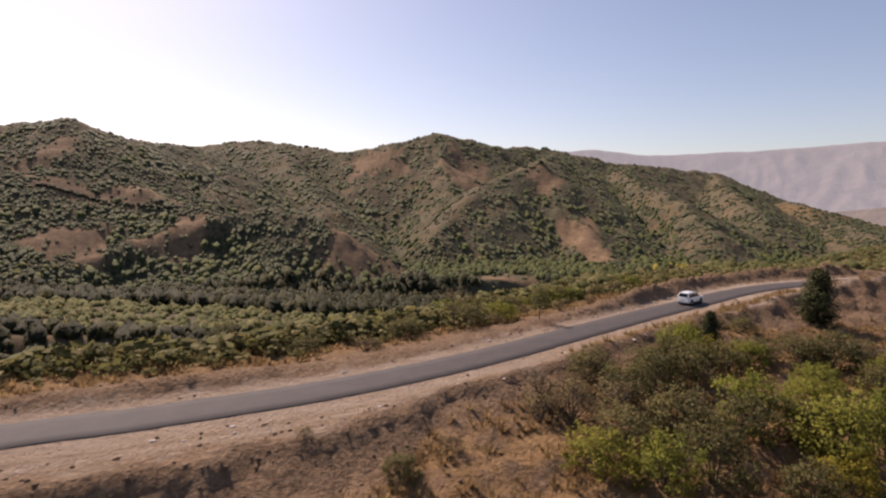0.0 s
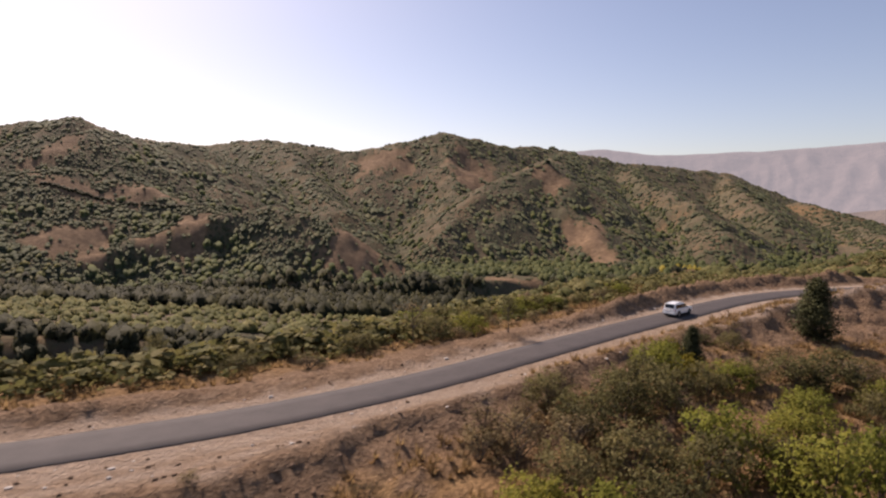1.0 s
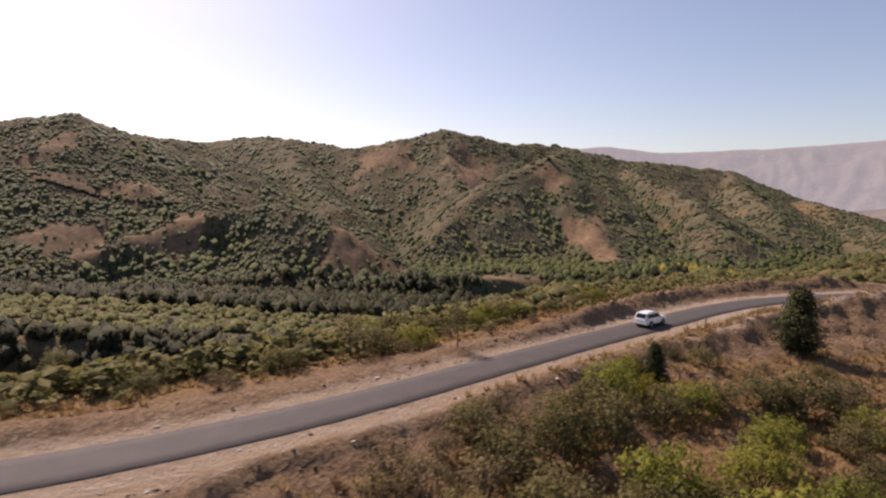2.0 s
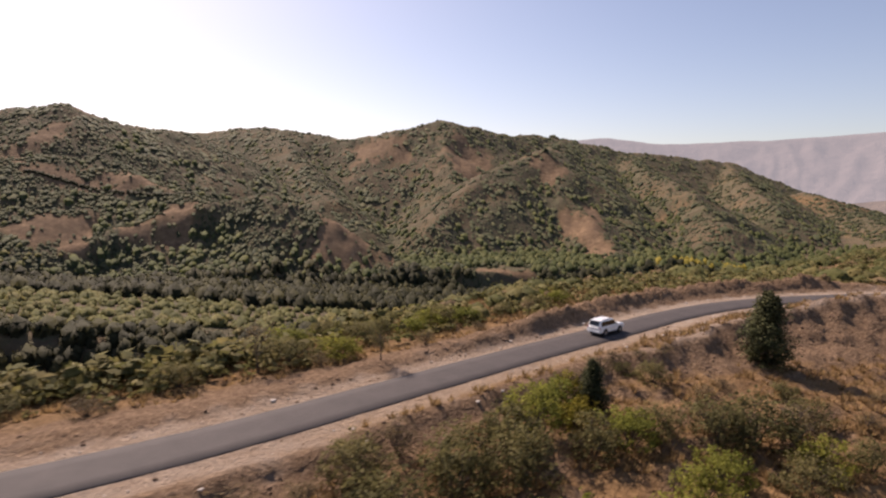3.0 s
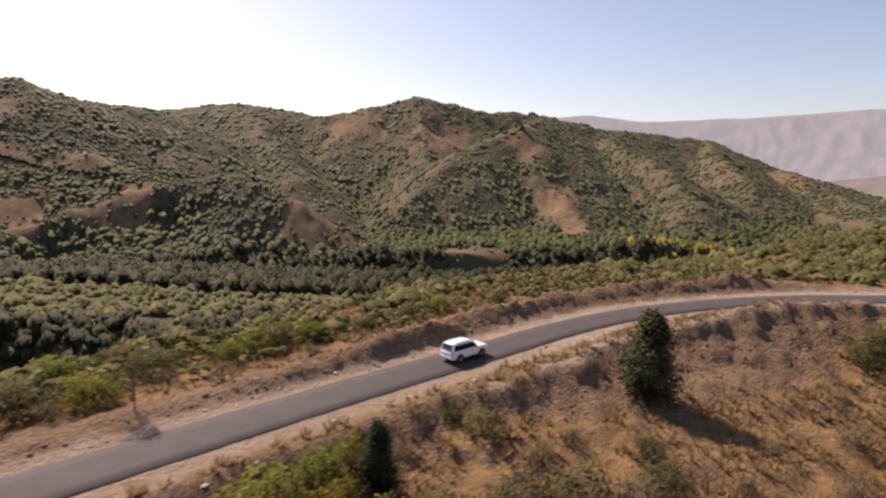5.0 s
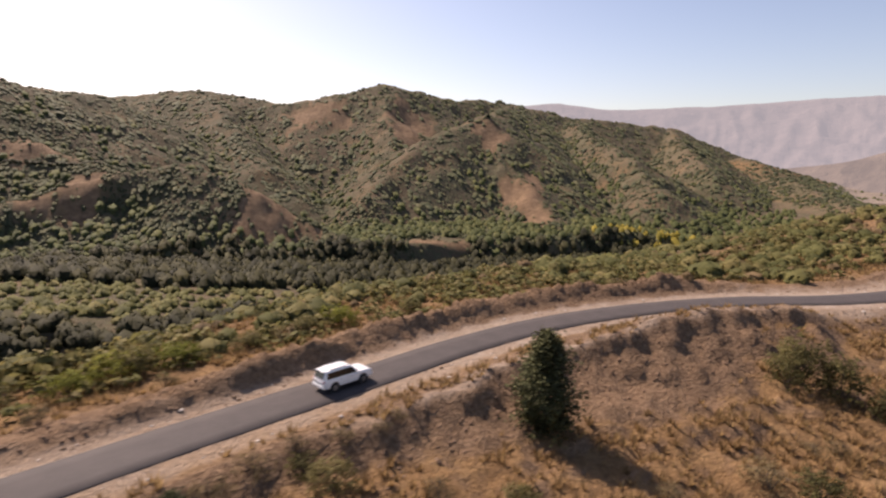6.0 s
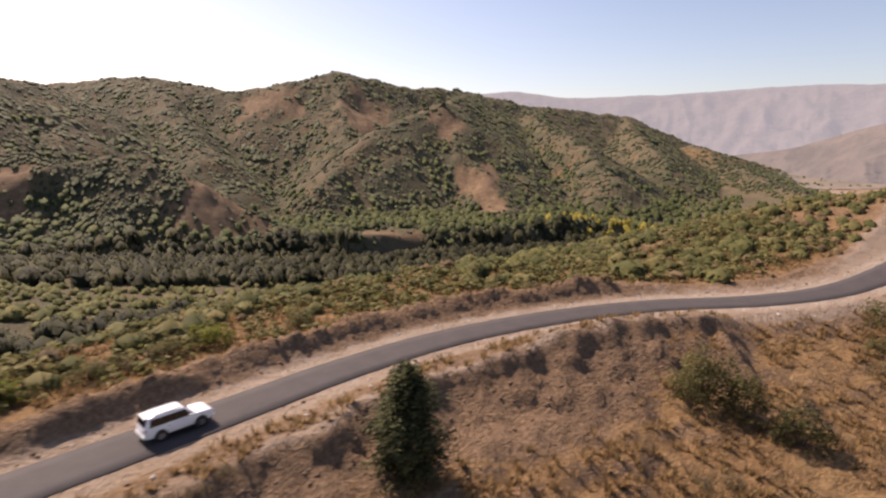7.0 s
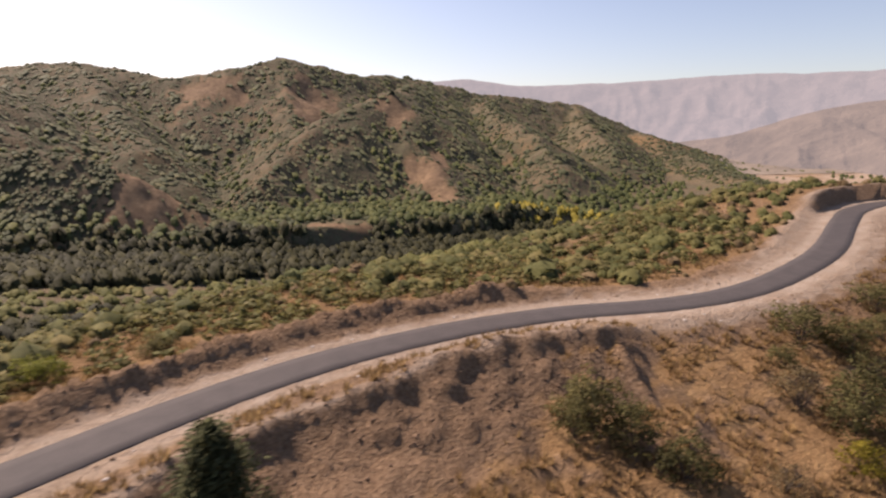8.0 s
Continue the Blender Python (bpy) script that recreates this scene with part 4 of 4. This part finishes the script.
def bush(seed, mat, per=16, clusters=150, size=0.036, stems=7, bare=False):
    """A many-stemmed bush, one unit wide and high: stems and an uneven leafy crown down to the ground."""
    r = np.random.default_rng(seed)
    root = new("bush")
    lobes = []
    for k in range(stems):
        a = 6.283 * k / stems + r.uniform(-0.4, 0.4)
        out, up = r.uniform(0.16, 0.34), r.uniform(0.30, 0.72)
        if k == 0:
            out, up = 0.05, 0.72
        end = Vector((out * math.cos(a), out * math.sin(a), up))
        mid = Vector((end.x * 0.45 + r.uniform(-0.04, 0.04), end.y * 0.45 + r.uniform(-0.04, 0.04), up * 0.5))
        bm = bmesh.new()
        tube(bm, [Vector((end.x * 0.08, end.y * 0.08, -0.05)), mid, end], 0.014, 0.004)
        for j in range(2 if not bare else 9):
            d = Vector(r.normal(size=3)).normalized()
            tube(bm, [mid.lerp(end, r.uniform(0.2, 0.9)), end + Vector((d.x, d.y, abs(d.z) * 0.7)) * r.uniform(0.08, 0.2)], 0.005, 0.0015, 3)
        part("stem", bm, BARK, root, "thin brown stem")
        lobes.append((end, r.uniform(0.17, 0.27)))
    spots = []
    for k in range(clusters):
        c, rad = lobes[k % len(lobes)]
        d = Vector(r.normal(size=3)).normalized()
        p = c + Vector((d.x, d.y, d.z * 0.95)) * rad * r.uniform(0.55, 1.12)
        if k % 4 == 0:
            a, q = r.uniform(0, 6.283), r.uniform(0.25, 0.46)
            p = Vector((q * math.cos(a), q * math.sin(a), r.uniform(0.04, 0.35)))
        spots.append(tuple((p.x, p.y, max(p.z, 0.03))))
    crown = leaf_mesh("crown", spots, per, 0.04, size, r, mat)
    crown.parent = root
    return root


def small_tree(seed, mat, thin=False):
    """A slender tree, one unit high: trunk, limbs and a loose crown."""
    r = np.random.default_rng(seed)
    root = new("tree")
    bm = bmesh.new()
    top = Vector((r.uniform(-0.04, 0.04), r.uniform(-0.04, 0.04), 0.72))
    tube(bm, [Vector((0, 0, -0.04)), Vector((0.015, -0.01, 0.3)), top], 0.022, 0.008, 6)
    part("trunk", bm, BARK, root, "slim dark trunk")
    spots = []
    for k in range(11):
        a, h = 2.4 * k + r.uniform(-0.4, 0.4), 0.3 + 0.055 * k * 0.75
        reach = r.uniform(0.2, 0.42) * (1 - 0.5 * abs(h - 0.5))
        a0 = Vector((0, 0, h))
        tip = Vector((reach * math.cos(a), reach * math.sin(a), min(0.95, h + r.uniform(0.1, 0.28))))
        bm = bmesh.new()
        tube(bm, [a0, a0.lerp(tip, 0.5) + Vector((0, 0, 0.02)), tip], 0.010, 0.003, 4)
        part("limb", bm, BARK, root)
        for j in range(8):
            spots.append(tuple(a0.lerp(tip, r.uniform(0.45, 1.1)) + Vector(r.normal(size=3)) * 0.06))
    for j in range(16):
        spots.append(tuple(top + Vector((r.normal() * 0.11, r.normal() * 0.11, r.uniform(0, 0.22)))))
    crown = leaf_mesh("crown", spots, 6 if thin else 14, 0.04, 0.026, r, mat)
    crown.parent = root
    return root


def conifer(seed):
    """A dense evergreen, one unit high: trunk, and needle sprays on whorled boughs in an oval crown."""
    r = np.random.default_rng(seed)
    root = new("conifer")
    bm = bmesh.new()
    tube(bm, [Vector((0, 0, -0.03)), Vector((0, 0, 0.5)), Vector((0.01, 0, 0.96))], 0.02, 0.003, 6)
    spots = []
    for k in range(150):
        h = 0.02 + 0.95 * (k / 150) ** 0.95
        wide = 0.275 * min(1.0, 0.74 + 1.4 * h) * (1 - h ** 1.7) * r.uniform(0.6, 1.15)
        a = 2.4 * k + r.uniform(-0.5, 0.5)
        wide *= 1 + 0.16 * math.sin(2 * a + 5 * h) + 0.1 * math.sin(a - 9 * h)
        tip = Vector((wide * math.cos(a), wide * math.sin(a), h + r.uniform(-0.02, 0.07)))
        tube(bm, [Vector((0, 0, h)), tip], 0.005, 0.001, 3)
        for j in range(5):
            f = 0.4 + 0.6 * j / 4
            spots.append(tuple(Vector((0, 0, h)).lerp(tip, f) + Vector(r.normal(size=3)) * 0.018))
    part("trunk", bm, BARK, root, "short brown trunk with thin boughs")
    crown = leaf_mesh("crown", spots, 18, 0.032, 0.02, r, NEEDLE)
    crown.parent = root
    return root


KINDS = {
    "green": ([bush(501, GREEN_LEAF), bush(502, GREEN_LEAF), bush(503, GREEN_LEAF, 18)], "bright green leafy bush on the dry slope", "bush"),
    "olive": ([bush(511, OLIVE_LEAF), bush(512, OLIVE_LEAF, 15), bush(513, OLIVE_LEAF)], "dull olive bush with dense small leaves", "bush"),
    "dry": ([bush(521, DRY_LEAF, 10, 130, 0.028, 9, True), bush(522, DRY_LEAF, 11, 120, 0.028, 8, True)], "half-dry brown bush with thin bare twigs", "bush"),
    "yellow": ([bush(531, YELLOW_NEAR), bush(532, YELLOW_NEAR, 14)], "yellowing autumn bush among green shrubs", "bush"),
    "tree": ([small_tree(541, OLIVE_LEAF), small_tree(542, OLIVE_LEAF)], "small slender tree beside the road", "tree"),
    "bare": ([small_tree(551, DRY_LEAF, True)], "nearly bare little tree with thin twigs", "tree"),
    "conifer": ([conifer(561)], "dark evergreen conifer on the earth bank", "conifer"),
}
# kind, x, y, height, width
PLANTS_BANK_A = """conifer 55.2 79.7 7.9 11.4; conifer 31.9 64.4 4.5 5.6; green 29.5 38.9 6.6 6.8; green 34.0 40.5 6.0 6.0; green 25.2 43.6 5.6 6.2; olive 20.2 50.2 4.6 5.4; olive 24.5 51.8 4.8 5.4; green 10.6 36.2 3.8 5.4;
green 14.6 34.8 4.2 5.2; olive 18.4 35.6 4.4 5.2; yellow 27.6 35.8 3.0 4.6; olive 24.4 34.4 3.4 4.4; olive 28.6 42.2 4.0 5.0; olive 22.6 41.0 4.6 5.6; dry 7.7 42.7 3.0 4.2; bare 10.4 42.0 5.0 4.2;
green 33.5 58.6 3.4 4.6; olive 36.2 60.4 3.0 4.4; olive 44.3 61.5 4.6 7.2; dry 48.4 62.6 3.8 6.0; olive 41.0 60.4 3.8 5.6; dry 8.5 45.2 3.4 4.6; dry 10.6 43.8 3.8 5.0; olive 14.0 50.6 3.4 4.8; dry 14.2 43.6 3.8 5.2; olive 16.4 46.6 4.2 5.6; dry 40.8 61.6 2.6 4.4"""
PLANTS_BANK_B = """olive 13.8 39.2 3.8 5.0; olive 18.4 41.5 4.8 6.0; yellow 30.0 65.6 3.2 3.8; green 28.4 63.0 3.4 4.6; green 26.2 59.4 4.0 5.4; olive 23.8 56.2 4.2 5.2; yellow 29.6 60.8 2.8 3.4; olive 20.6 53.8 3.4 4.6;
olive 30.2 57.0 3.4 4.6; dry 16.2 54.6 2.8 4.2; dry 14.2 50.6 2.4 3.8; dry 11.4 47.4 2.2 3.2; green 39.2 55.4 2.8 4.2; green 47.4 58.0 3.0 5.0; olive 51.6 58.6 2.8 4.2; olive 44.0 54.4 2.8 4.4;
green 36.0 52.0 3.4 4.6; green 33.0 47.4 4.0 5.2; olive 38.0 45.6 3.6 4.8; olive 42.0 49.0 2.8 4.2; olive 51.2 65.4 2.6 3.8"""
PLANTS_BANK_C = """olive 39.2 70.2 2.4 3.6; dry 34.2 70.8 1.8 3.0; dry 36.2 73.6 1.1 2.2; dry 32.0 68.8 1.9 3.2; dry 43.0 67.2 1.8 3.2; olive 51.0 69.0 2.0 3.4; dry 42.0 75.8 0.8 1.7; dry 39.2 74.6 1.2 2.2;
olive 37.0 72.2 1.5 2.4; dry 43.2 77.6 0.9 1.8; dry 79.0 77.0 1.5 2.8; olive -2.6 33.4 2.0 2.8; dry 0.6 37.2 1.4 2.2; dry -9.2 35.6 0.9 1.6; dry 46.0 70.4 1.4 2.6; dry 62.0 71.0 1.3 2.6; dry 56.6 66.0 1.6 3.0"""
PLANTS_RIGHT = """olive 83.2 88.0 6.0 5.8; olive 81.4 87.2 4.2 4.4; olive 85.4 85.0 4.6 4.8; olive 88.0 81.6 4.0 5.0; olive 114.2 98.2 4.8 7.0; olive 118.2 95.8 4.4 6.2; dry 105.4 89.0 4.8 6.2; olive 107.4 85.0 4.8 6.2;
olive 130.0 103.0 4.0 6.2; yellow 103.6 81.0 2.8 4.2; dry 95.2 79.8 2.6 4.4; olive 112.4 88.8 4.6 6.0; olive 121.6 90.6 4.4 6.0; olive 124.0 97.0 3.6 5.0; olive 73.2 71.6 2.4 4.2; dry 69.6 72.2 2.2 4.4;
dry 65.0 66.4 2.2 4.2; dry 60.4 63.6 2.4 3.8; dry 77.0 77.4 1.4 2.4; olive 108.6 94.6 2.6 3.4"""
PLANTS_VALLEY_A = """tree 12.7 71.0 4.6 3.8; bare 1.4 68.4 5.4 4.6; olive 3.8 70.8 3.4 5.4; green 8.2 73.4 3.0 4.8; green -38.6 63.4 3.4 6.0; green -31.4 62.4 2.9 5.2; olive -43.0 67.0 3.0 5.2; green 1.2 79.4 3.0 5.4;
green 16.8 87.6 2.8 5.0; green 21.4 91.0 2.6 4.8; olive 18.4 88.8 3.2 4.6; green 14.6 84.4 2.5 4.6; olive 9.4 81.4 2.6 5.0; olive 4.2 83.4 2.6 4.8; dry 16.9 77.4 1.9 2.8; olive 32.2 100.2 2.4 4.2"""
PLANTS_VALLEY_B = """green 35.8 103.0 2.8 4.8; dry 56.2 110.4 1.6 3.0; dry 69.4 115.4 1.8 5.0; dry 75.0 115.8 1.5 3.4; tree -24.9 61.2 3.8 3.8; dry -8.4 58.4 1.8 4.4; olive -15.4 58.2 2.0 4.6; olive -4.4 64.8 2.6 4.8;
olive 26.8 95.4 2.2 3.8; dry 11.6 78.2 1.8 3.0; dry 22.8 84.6 1.6 2.6; olive -20.0 64.0 2.4 4.8; dry 7.0 70.2 2.0 3.0; olive 44.0 108.4 2.2 4.0; bare 30.5 94.6 2.6 2.6"""
r = random.Random(5)
used = {}
for text, where in ((PLANTS_BANK_A, "bushes below the road"), (PLANTS_BANK_B, "bushes below the road"), (PLANTS_BANK_C, "bushes below the road"), (PLANTS_RIGHT, "bushes on the far grass slope"), (PLANTS_VALLEY_A, "bushes on the valley side"), (PLANTS_VALLEY_B, "bushes on the valley side")):
    for line in text.replace("\n", " ").split(";"):
        kind, px, py, tall, wide = line.split()
        px, py, tall, wide = float(px), float(py), float(tall), float(wide)
        protos, label, category = KINDS[kind]
        k = used.get(kind, 0)
        used[kind] = k + 1
        m = pose(px, py, float(height(px, py)) - 0.08, 0, 0, r.uniform(0, 360)) @ Matrix.Diagonal((wide, wide, tall, 1))
        if k < len(protos):
            ob = protos[k]
            ob.matrix_basis = m
        else:
            src = protos[k % len(protos)]
            keep_scale = src.scale.copy()
            src.scale = (1, 1, 1)
            ob = copy_thing(src, m)
            src.scale = keep_scale
        tagged(ob, label, category, where)


# ---------------------------------------------------------------- pale stones along the verges
stones = []
for k in range(4):
    pv, pf = ROCK_PROTOS[k]
    stones.append(mesh_object("stone", [tuple(v) for v in pv], [tuple(f) for f in pf], STONE))
r = random.Random(9)
count = 0
while count < 110:
    i = r.randrange(84, len(ROAD) - 130)
    t = ROAD[i + 1] - ROAD[i]
    side = r.choice((-1, -1, 1))
    off = side * (ROAD_HALF + (r.uniform(0.6, 4.2) if side < 0 else r.uniform(0.6, 1.9)))
    n = math.hypot(t[0], t[1])
    sx, sy = ROAD[i][0] - t[1] / n * off, ROAD[i][1] + t[0] / n * off
    s = 0.14 + 0.34 * r.random() ** 2.5
    m = pose(sx, sy, float(height(sx, sy)) + 0.12 * s, 0, 0, r.uniform(0, 360)) @ Matrix.Diagonal((s * 1.3, s, s * 0.8, 1))
    if count < 4:
        ob = stones[count]
        ob.matrix_basis = m
    else:
        src = stones[count % 4]
        keep_scale = src.scale.copy()
        src.scale = (1, 1, 1)
        ob = copy_thing(src, m)
        src.scale = keep_scale
    tagged(ob, "pale loose stone on the gravel verge", "stone", "stones on the verge")
    count += 1


# ---------------------------------------------------------------- the car
def paint(name, colour, rough, metal=0.0, coat=0.0):
    m, t, b = material(name, rough)
    p = t.nodes.new("ShaderNodeTexCoord").outputs["Object"]
    lo = tuple(c * 0.9 for c in colour)
    t.links.new(ramp(t, noise_node(t, 3.0, 4, 0.6, p), [(0.3, lo), (0.7, colour)]), b.inputs["Base Color"])
    b.inputs["Metallic"].default_value = metal
    b.inputs["Specular IOR Level"].default_value = 0.5
    b.inputs["Coat Weight"].default_value = coat
    return m


WHITE = paint("white_car_paint", (0.80, 0.80, 0.79), 0.3, 0, 0.6)
TINTED = paint("tinted_glass", (0.012, 0.013, 0.015), 0.06)
RUBBER = paint("rubber", (0.022, 0.022, 0.022), 0.85)
ALLOY = paint("alloy", (0.42, 0.42, 0.43), 0.35, 0.8)
TRIM = paint("black_trim", (0.03, 0.03, 0.032), 0.6)
CHROME = paint("chrome", (0.7, 0.7, 0.7), 0.15, 1.0)
RED_LENS = paint("red_lens", (0.35, 0.015, 0.012), 0.2)
CLEAR_LENS = paint("clear_lens", (0.62, 0.63, 0.65), 0.12)
PLATE = paint("plate", (0.72, 0.72, 0.70), 0.5)


def loft(stations, bevel=0.0):
    """A closed body through cross-sections along x: each (x, [(y, z), ...]) for the left half, from low to high, mirrored."""
    bm = bmesh.new()
    rings = []
    for x, half in stations:
        full = [(y, z) for y, z in half] + [(-y, z) for y, z in reversed(half)]
        rings.append([bm.verts.new((x, y, z)) for y, z in full])
    n = len(rings[0])
    for a, b in zip(rings, rings[1:]):
        for k in range(n):
            bm.faces.new((a[k], b[k], b[(k + 1) % n], a[(k + 1) % n]))
    bm.faces.new(rings[0])
    bm.faces.new(list(reversed(rings[-1])))
    bmesh.ops.recalc_face_normals(bm, faces=bm.faces)
    if bevel:
        sharp = [e for e in bm.edges if len(e.link_faces) == 2 and e.calc_face_angle() > 0.5]
        bmesh.ops.bevel(bm, geom=sharp, offset=bevel, segments=2, affect="EDGES", profile=0.6)
    return bm


def slab(x0, x1, y0, y1, z0, z1, bevel=0.02):
    bm = bmesh.new()
    bmesh.ops.create_cube(bm, size=1, matrix=Matrix.LocRotScale(((x0 + x1) / 2, (y0 + y1) / 2, (z0 + z1) / 2), None, (x1 - x0, y1 - y0, z1 - z0)))
    if bevel:
        bmesh.ops.bevel(bm, geom=list(bm.edges), offset=bevel, segments=2, affect="EDGES")
    return bm


def disc(x, y, z, r, wide, segments=24, bevel=0.03):
    bm = bmesh.new()
    bmesh.ops.create_cone(bm, cap_ends=True, segments=segments, radius1=r, radius2=r, depth=wide, matrix=Matrix.Translation((x, y, z)) @ Matrix.Rotation(radians(90), 4, "X"))
    if bevel:
        rims = [e for e in bm.edges if len(e.link_faces) == 2 and any(len(f.verts) > 4 for f in e.link_faces)]
        bmesh.ops.bevel(bm, geom=rims, offset=bevel, segments=2, affect="EDGES")
    return bm


def pane(corners, push):
    """A thin plate through four or more corners, pushed out to a small thickness."""
    bm = bmesh.new()
    a = [bm.verts.new(Vector(c)) for c in corners]
    b = [bm.verts.new(Vector(c) + Vector(push)) for c in corners]
    n = len(a)
    bm.faces.new(a)
    bm.faces.new(list(reversed(b)))
    for k in range(n):
        bm.faces.new((a[k], a[(k + 1) % n], b[(k + 1) % n], b[k]))
    bmesh.ops.recalc_face_normals(bm, faces=bm.faces)
    return bm


def section(w, low, mid, belt, pinch=0.06):
    return [(w - 0.10, low), (w - 0.01, low + 0.10), (w, mid), (w - 0.02, belt - 0.10), (w - pinch, belt)]


def build_car():
    car = new("car")
    # lower body: tail at minus x, nose at plus x
    body = part("body", loft([
        (-2.47, section(0.88, 0.52, 0.75, 1.05)), (-2.38, section(0.95, 0.40, 0.75, 1.12)), (-1.9, section(0.985, 0.36, 0.75, 1.15)), (-0.6, section(0.985, 0.36, 0.75, 1.13)),
        (0.75, section(0.985, 0.36, 0.75, 1.13)), (0.95, section(0.98, 0.36, 0.75, 1.16, 0.10)), (1.7, section(0.975, 0.38, 0.75, 1.15, 0.10)), (2.2, section(0.96, 0.42, 0.75, 1.10, 0.11)),
        (2.38, section(0.92, 0.48, 0.75, 1.03, 0.12)), (2.46, section(0.85, 0.54, 0.74, 0.94, 0.10)),
    ], 0.02), WHITE, car, "white painted body", True)

    def cab(w, z, base=0.90):
        return [(base, 1.10), (base - 0.015, 1.2), (w + 0.02, z - 0.10), (w - 0.05, z - 0.03), (w - 0.22, z)]

    part("cabin", loft([
        (-2.40, [(0.86, 1.10), (0.85, 1.15), (0.83, 1.2), (0.8, 1.22), (0.7, 1.23)]), (-2.12, cab(0.72, 1.84)), (-1.6, cab(0.74, 1.90)), (-0.4, cab(0.745, 1.91)), (0.25, cab(0.73, 1.88)),
        (0.42, cab(0.70, 1.82)), (1.12, [(0.86, 1.10), (0.85, 1.12), (0.82, 1.145), (0.74, 1.155), (0.6, 1.16)]),
    ], 0.015), WHITE, car, "white roof and pillars", True)
    for sgn in (1, -1):
        def glass(name, x0, x1, x2, x3):
            lo, hi = (0.888, 1.22), (0.775, 1.72)
            part(name, pane([(x0, sgn * lo[0], lo[1]), (x1, sgn * lo[0], lo[1]), (x2, sgn * hi[0], hi[1]), (x3, sgn * hi[0], hi[1])], (0, sgn * 0.018, 0.006)), TINTED, car, "dark tinted side window")
        part("pillar_trim", pane([(-2.02, sgn * 0.886, 1.22), (0.80, sgn * 0.886, 1.22), (0.36, sgn * 0.774, 1.715), (-1.94, sgn * 0.774, 1.715)], (0, sgn * 0.012, 0.004)), TRIM, car, "black window surround")
        glass("front_window", -0.20, 0.88, 0.38, -0.20)
        glass("rear_window", -1.24, -0.24, -0.24, -1.24)
        glass("quarter_window", -2.10, -1.28, -1.28, -1.96)
        part("sill_step", slab(-0.95, 0.95, min(sgn * 0.93, sgn * 1.05), max(sgn * 0.93, sgn * 1.05), 0.36, 0.42), TRIM, car, "black side step")
        part("roof_rail", slab(-1.75, 0.15, min(sgn * 0.60, sgn * 0.65), max(sgn * 0.60, sgn * 0.65), 1.90, 1.955, 0.015), CHROME, car, "slim silver roof rail")
        mirror = part("mirror", slab(0.62, 0.78, min(sgn * 0.96, sgn * 1.16), max(sgn * 0.96, sgn * 1.16), 1.18, 1.36, 0.04), WHITE, car, "white door mirror")
        part("mirror_glass", slab(0.612, 0.622, min(sgn * 0.99, sgn * 1.13), max(sgn * 0.99, sgn * 1.13), 1.21, 1.33, 0.0), TINTED, mirror)
        part("headlight", pane([(2.34, sgn * 0.55, 0.88), (2.24, sgn * 0.90, 0.86), (2.20, sgn * 0.91, 0.99), (2.32, sgn * 0.56, 0.97)], (0.06, sgn * 0.02, 0.005)), CLEAR_LENS, car, "clear headlight")
        part("tail_light", pane([(-2.45, sgn * 0.70, 0.92), (-2.37, sgn * 0.93, 0.92), (-2.37, sgn * 0.93, 1.14), (-2.45, sgn * 0.70, 1.08)], (-0.03, sgn * 0.02, 0)), RED_LENS, car, "red tail light")
        for hx in (-0.95, 0.1):
            part("door_handle", slab(hx, hx + 0.2, min(sgn * 0.975, sgn * 1.005), max(sgn * 0.975, sgn * 1.005), 0.98, 1.02, 0.012), CHROME, car, "chrome door handle")
        for wx in (-1.42, 1.43):
            part("wheel_arch", disc(wx, sgn * 0.93, 0.42, 0.49, 0.14, 28, 0.02), TRIM, car, "dark wheel arch")
            wheel = part("wheel", disc(wx, sgn * 0.90, 0.40, 0.40, 0.26, 28, 0.05), RUBBER, car, "black tyre", True)
            rim = part("rim", disc(wx, sgn * 1.005, 0.40, 0.26, 0.05, 24, 0.015), ALLOY, wheel, "grey alloy rim")
    part("windscreen", pane([(1.08, -0.74, 1.19), (1.08, 0.74, 1.19), (0.47, 0.63, 1.76), (0.47, -0.63, 1.76)], (0.012, 0, 0.014)), TINTED, car, "dark windscreen")
    part("rear_screen", pane([(-2.38, -0.68, 1.27), (-2.38, 0.68, 1.27), (-2.18, 0.62, 1.74), (-2.18, -0.62, 1.74)], (-0.035, 0, 0.014)), TINTED, car, "dark rear window")
    part("rear_spoiler", slab(-2.32, -1.98, -0.62, 0.62, 1.82, 1.87, 0.02), WHITE, car)
    part("rear_bumper", slab(-2.56, -2.34, -0.90, 0.90, 0.46, 0.70, 0.05), WHITE, car)
    part("front_bumper", slab(2.32, 2.52, -0.84, 0.84, 0.42, 0.66, 0.05), WHITE, car)
    part("grille", slab(2.42, 2.48, -0.48, 0.48, 0.70, 0.92, 0.02), CHROME, car, "chrome front grille")
    part("number_plate", slab(-2.485, -2.465, -0.26, 0.26, 0.80, 0.92, 0.0), PLATE, car, "plain white number plate")
    part("tailgate_strip", slab(-2.49, -2.46, -0.48, 0.48, 0.95, 0.99, 0.005), CHROME, car, "chrome tailgate strip")
    # underside
    part("chassis", slab(-2.1, 2.1, -0.8, 0.8, 0.26, 0.42, 0.02), TRIM, car, "dark underside")
    return tagged(car, "white four-wheel-drive estate car on the asphalt road", "car")


car = build_car()
car.matrix_basis = pose(38.3, 83.85, 0.066, 0, 0, math.degrees(math.atan2(86.1 - 75.4, 41 - 28)))
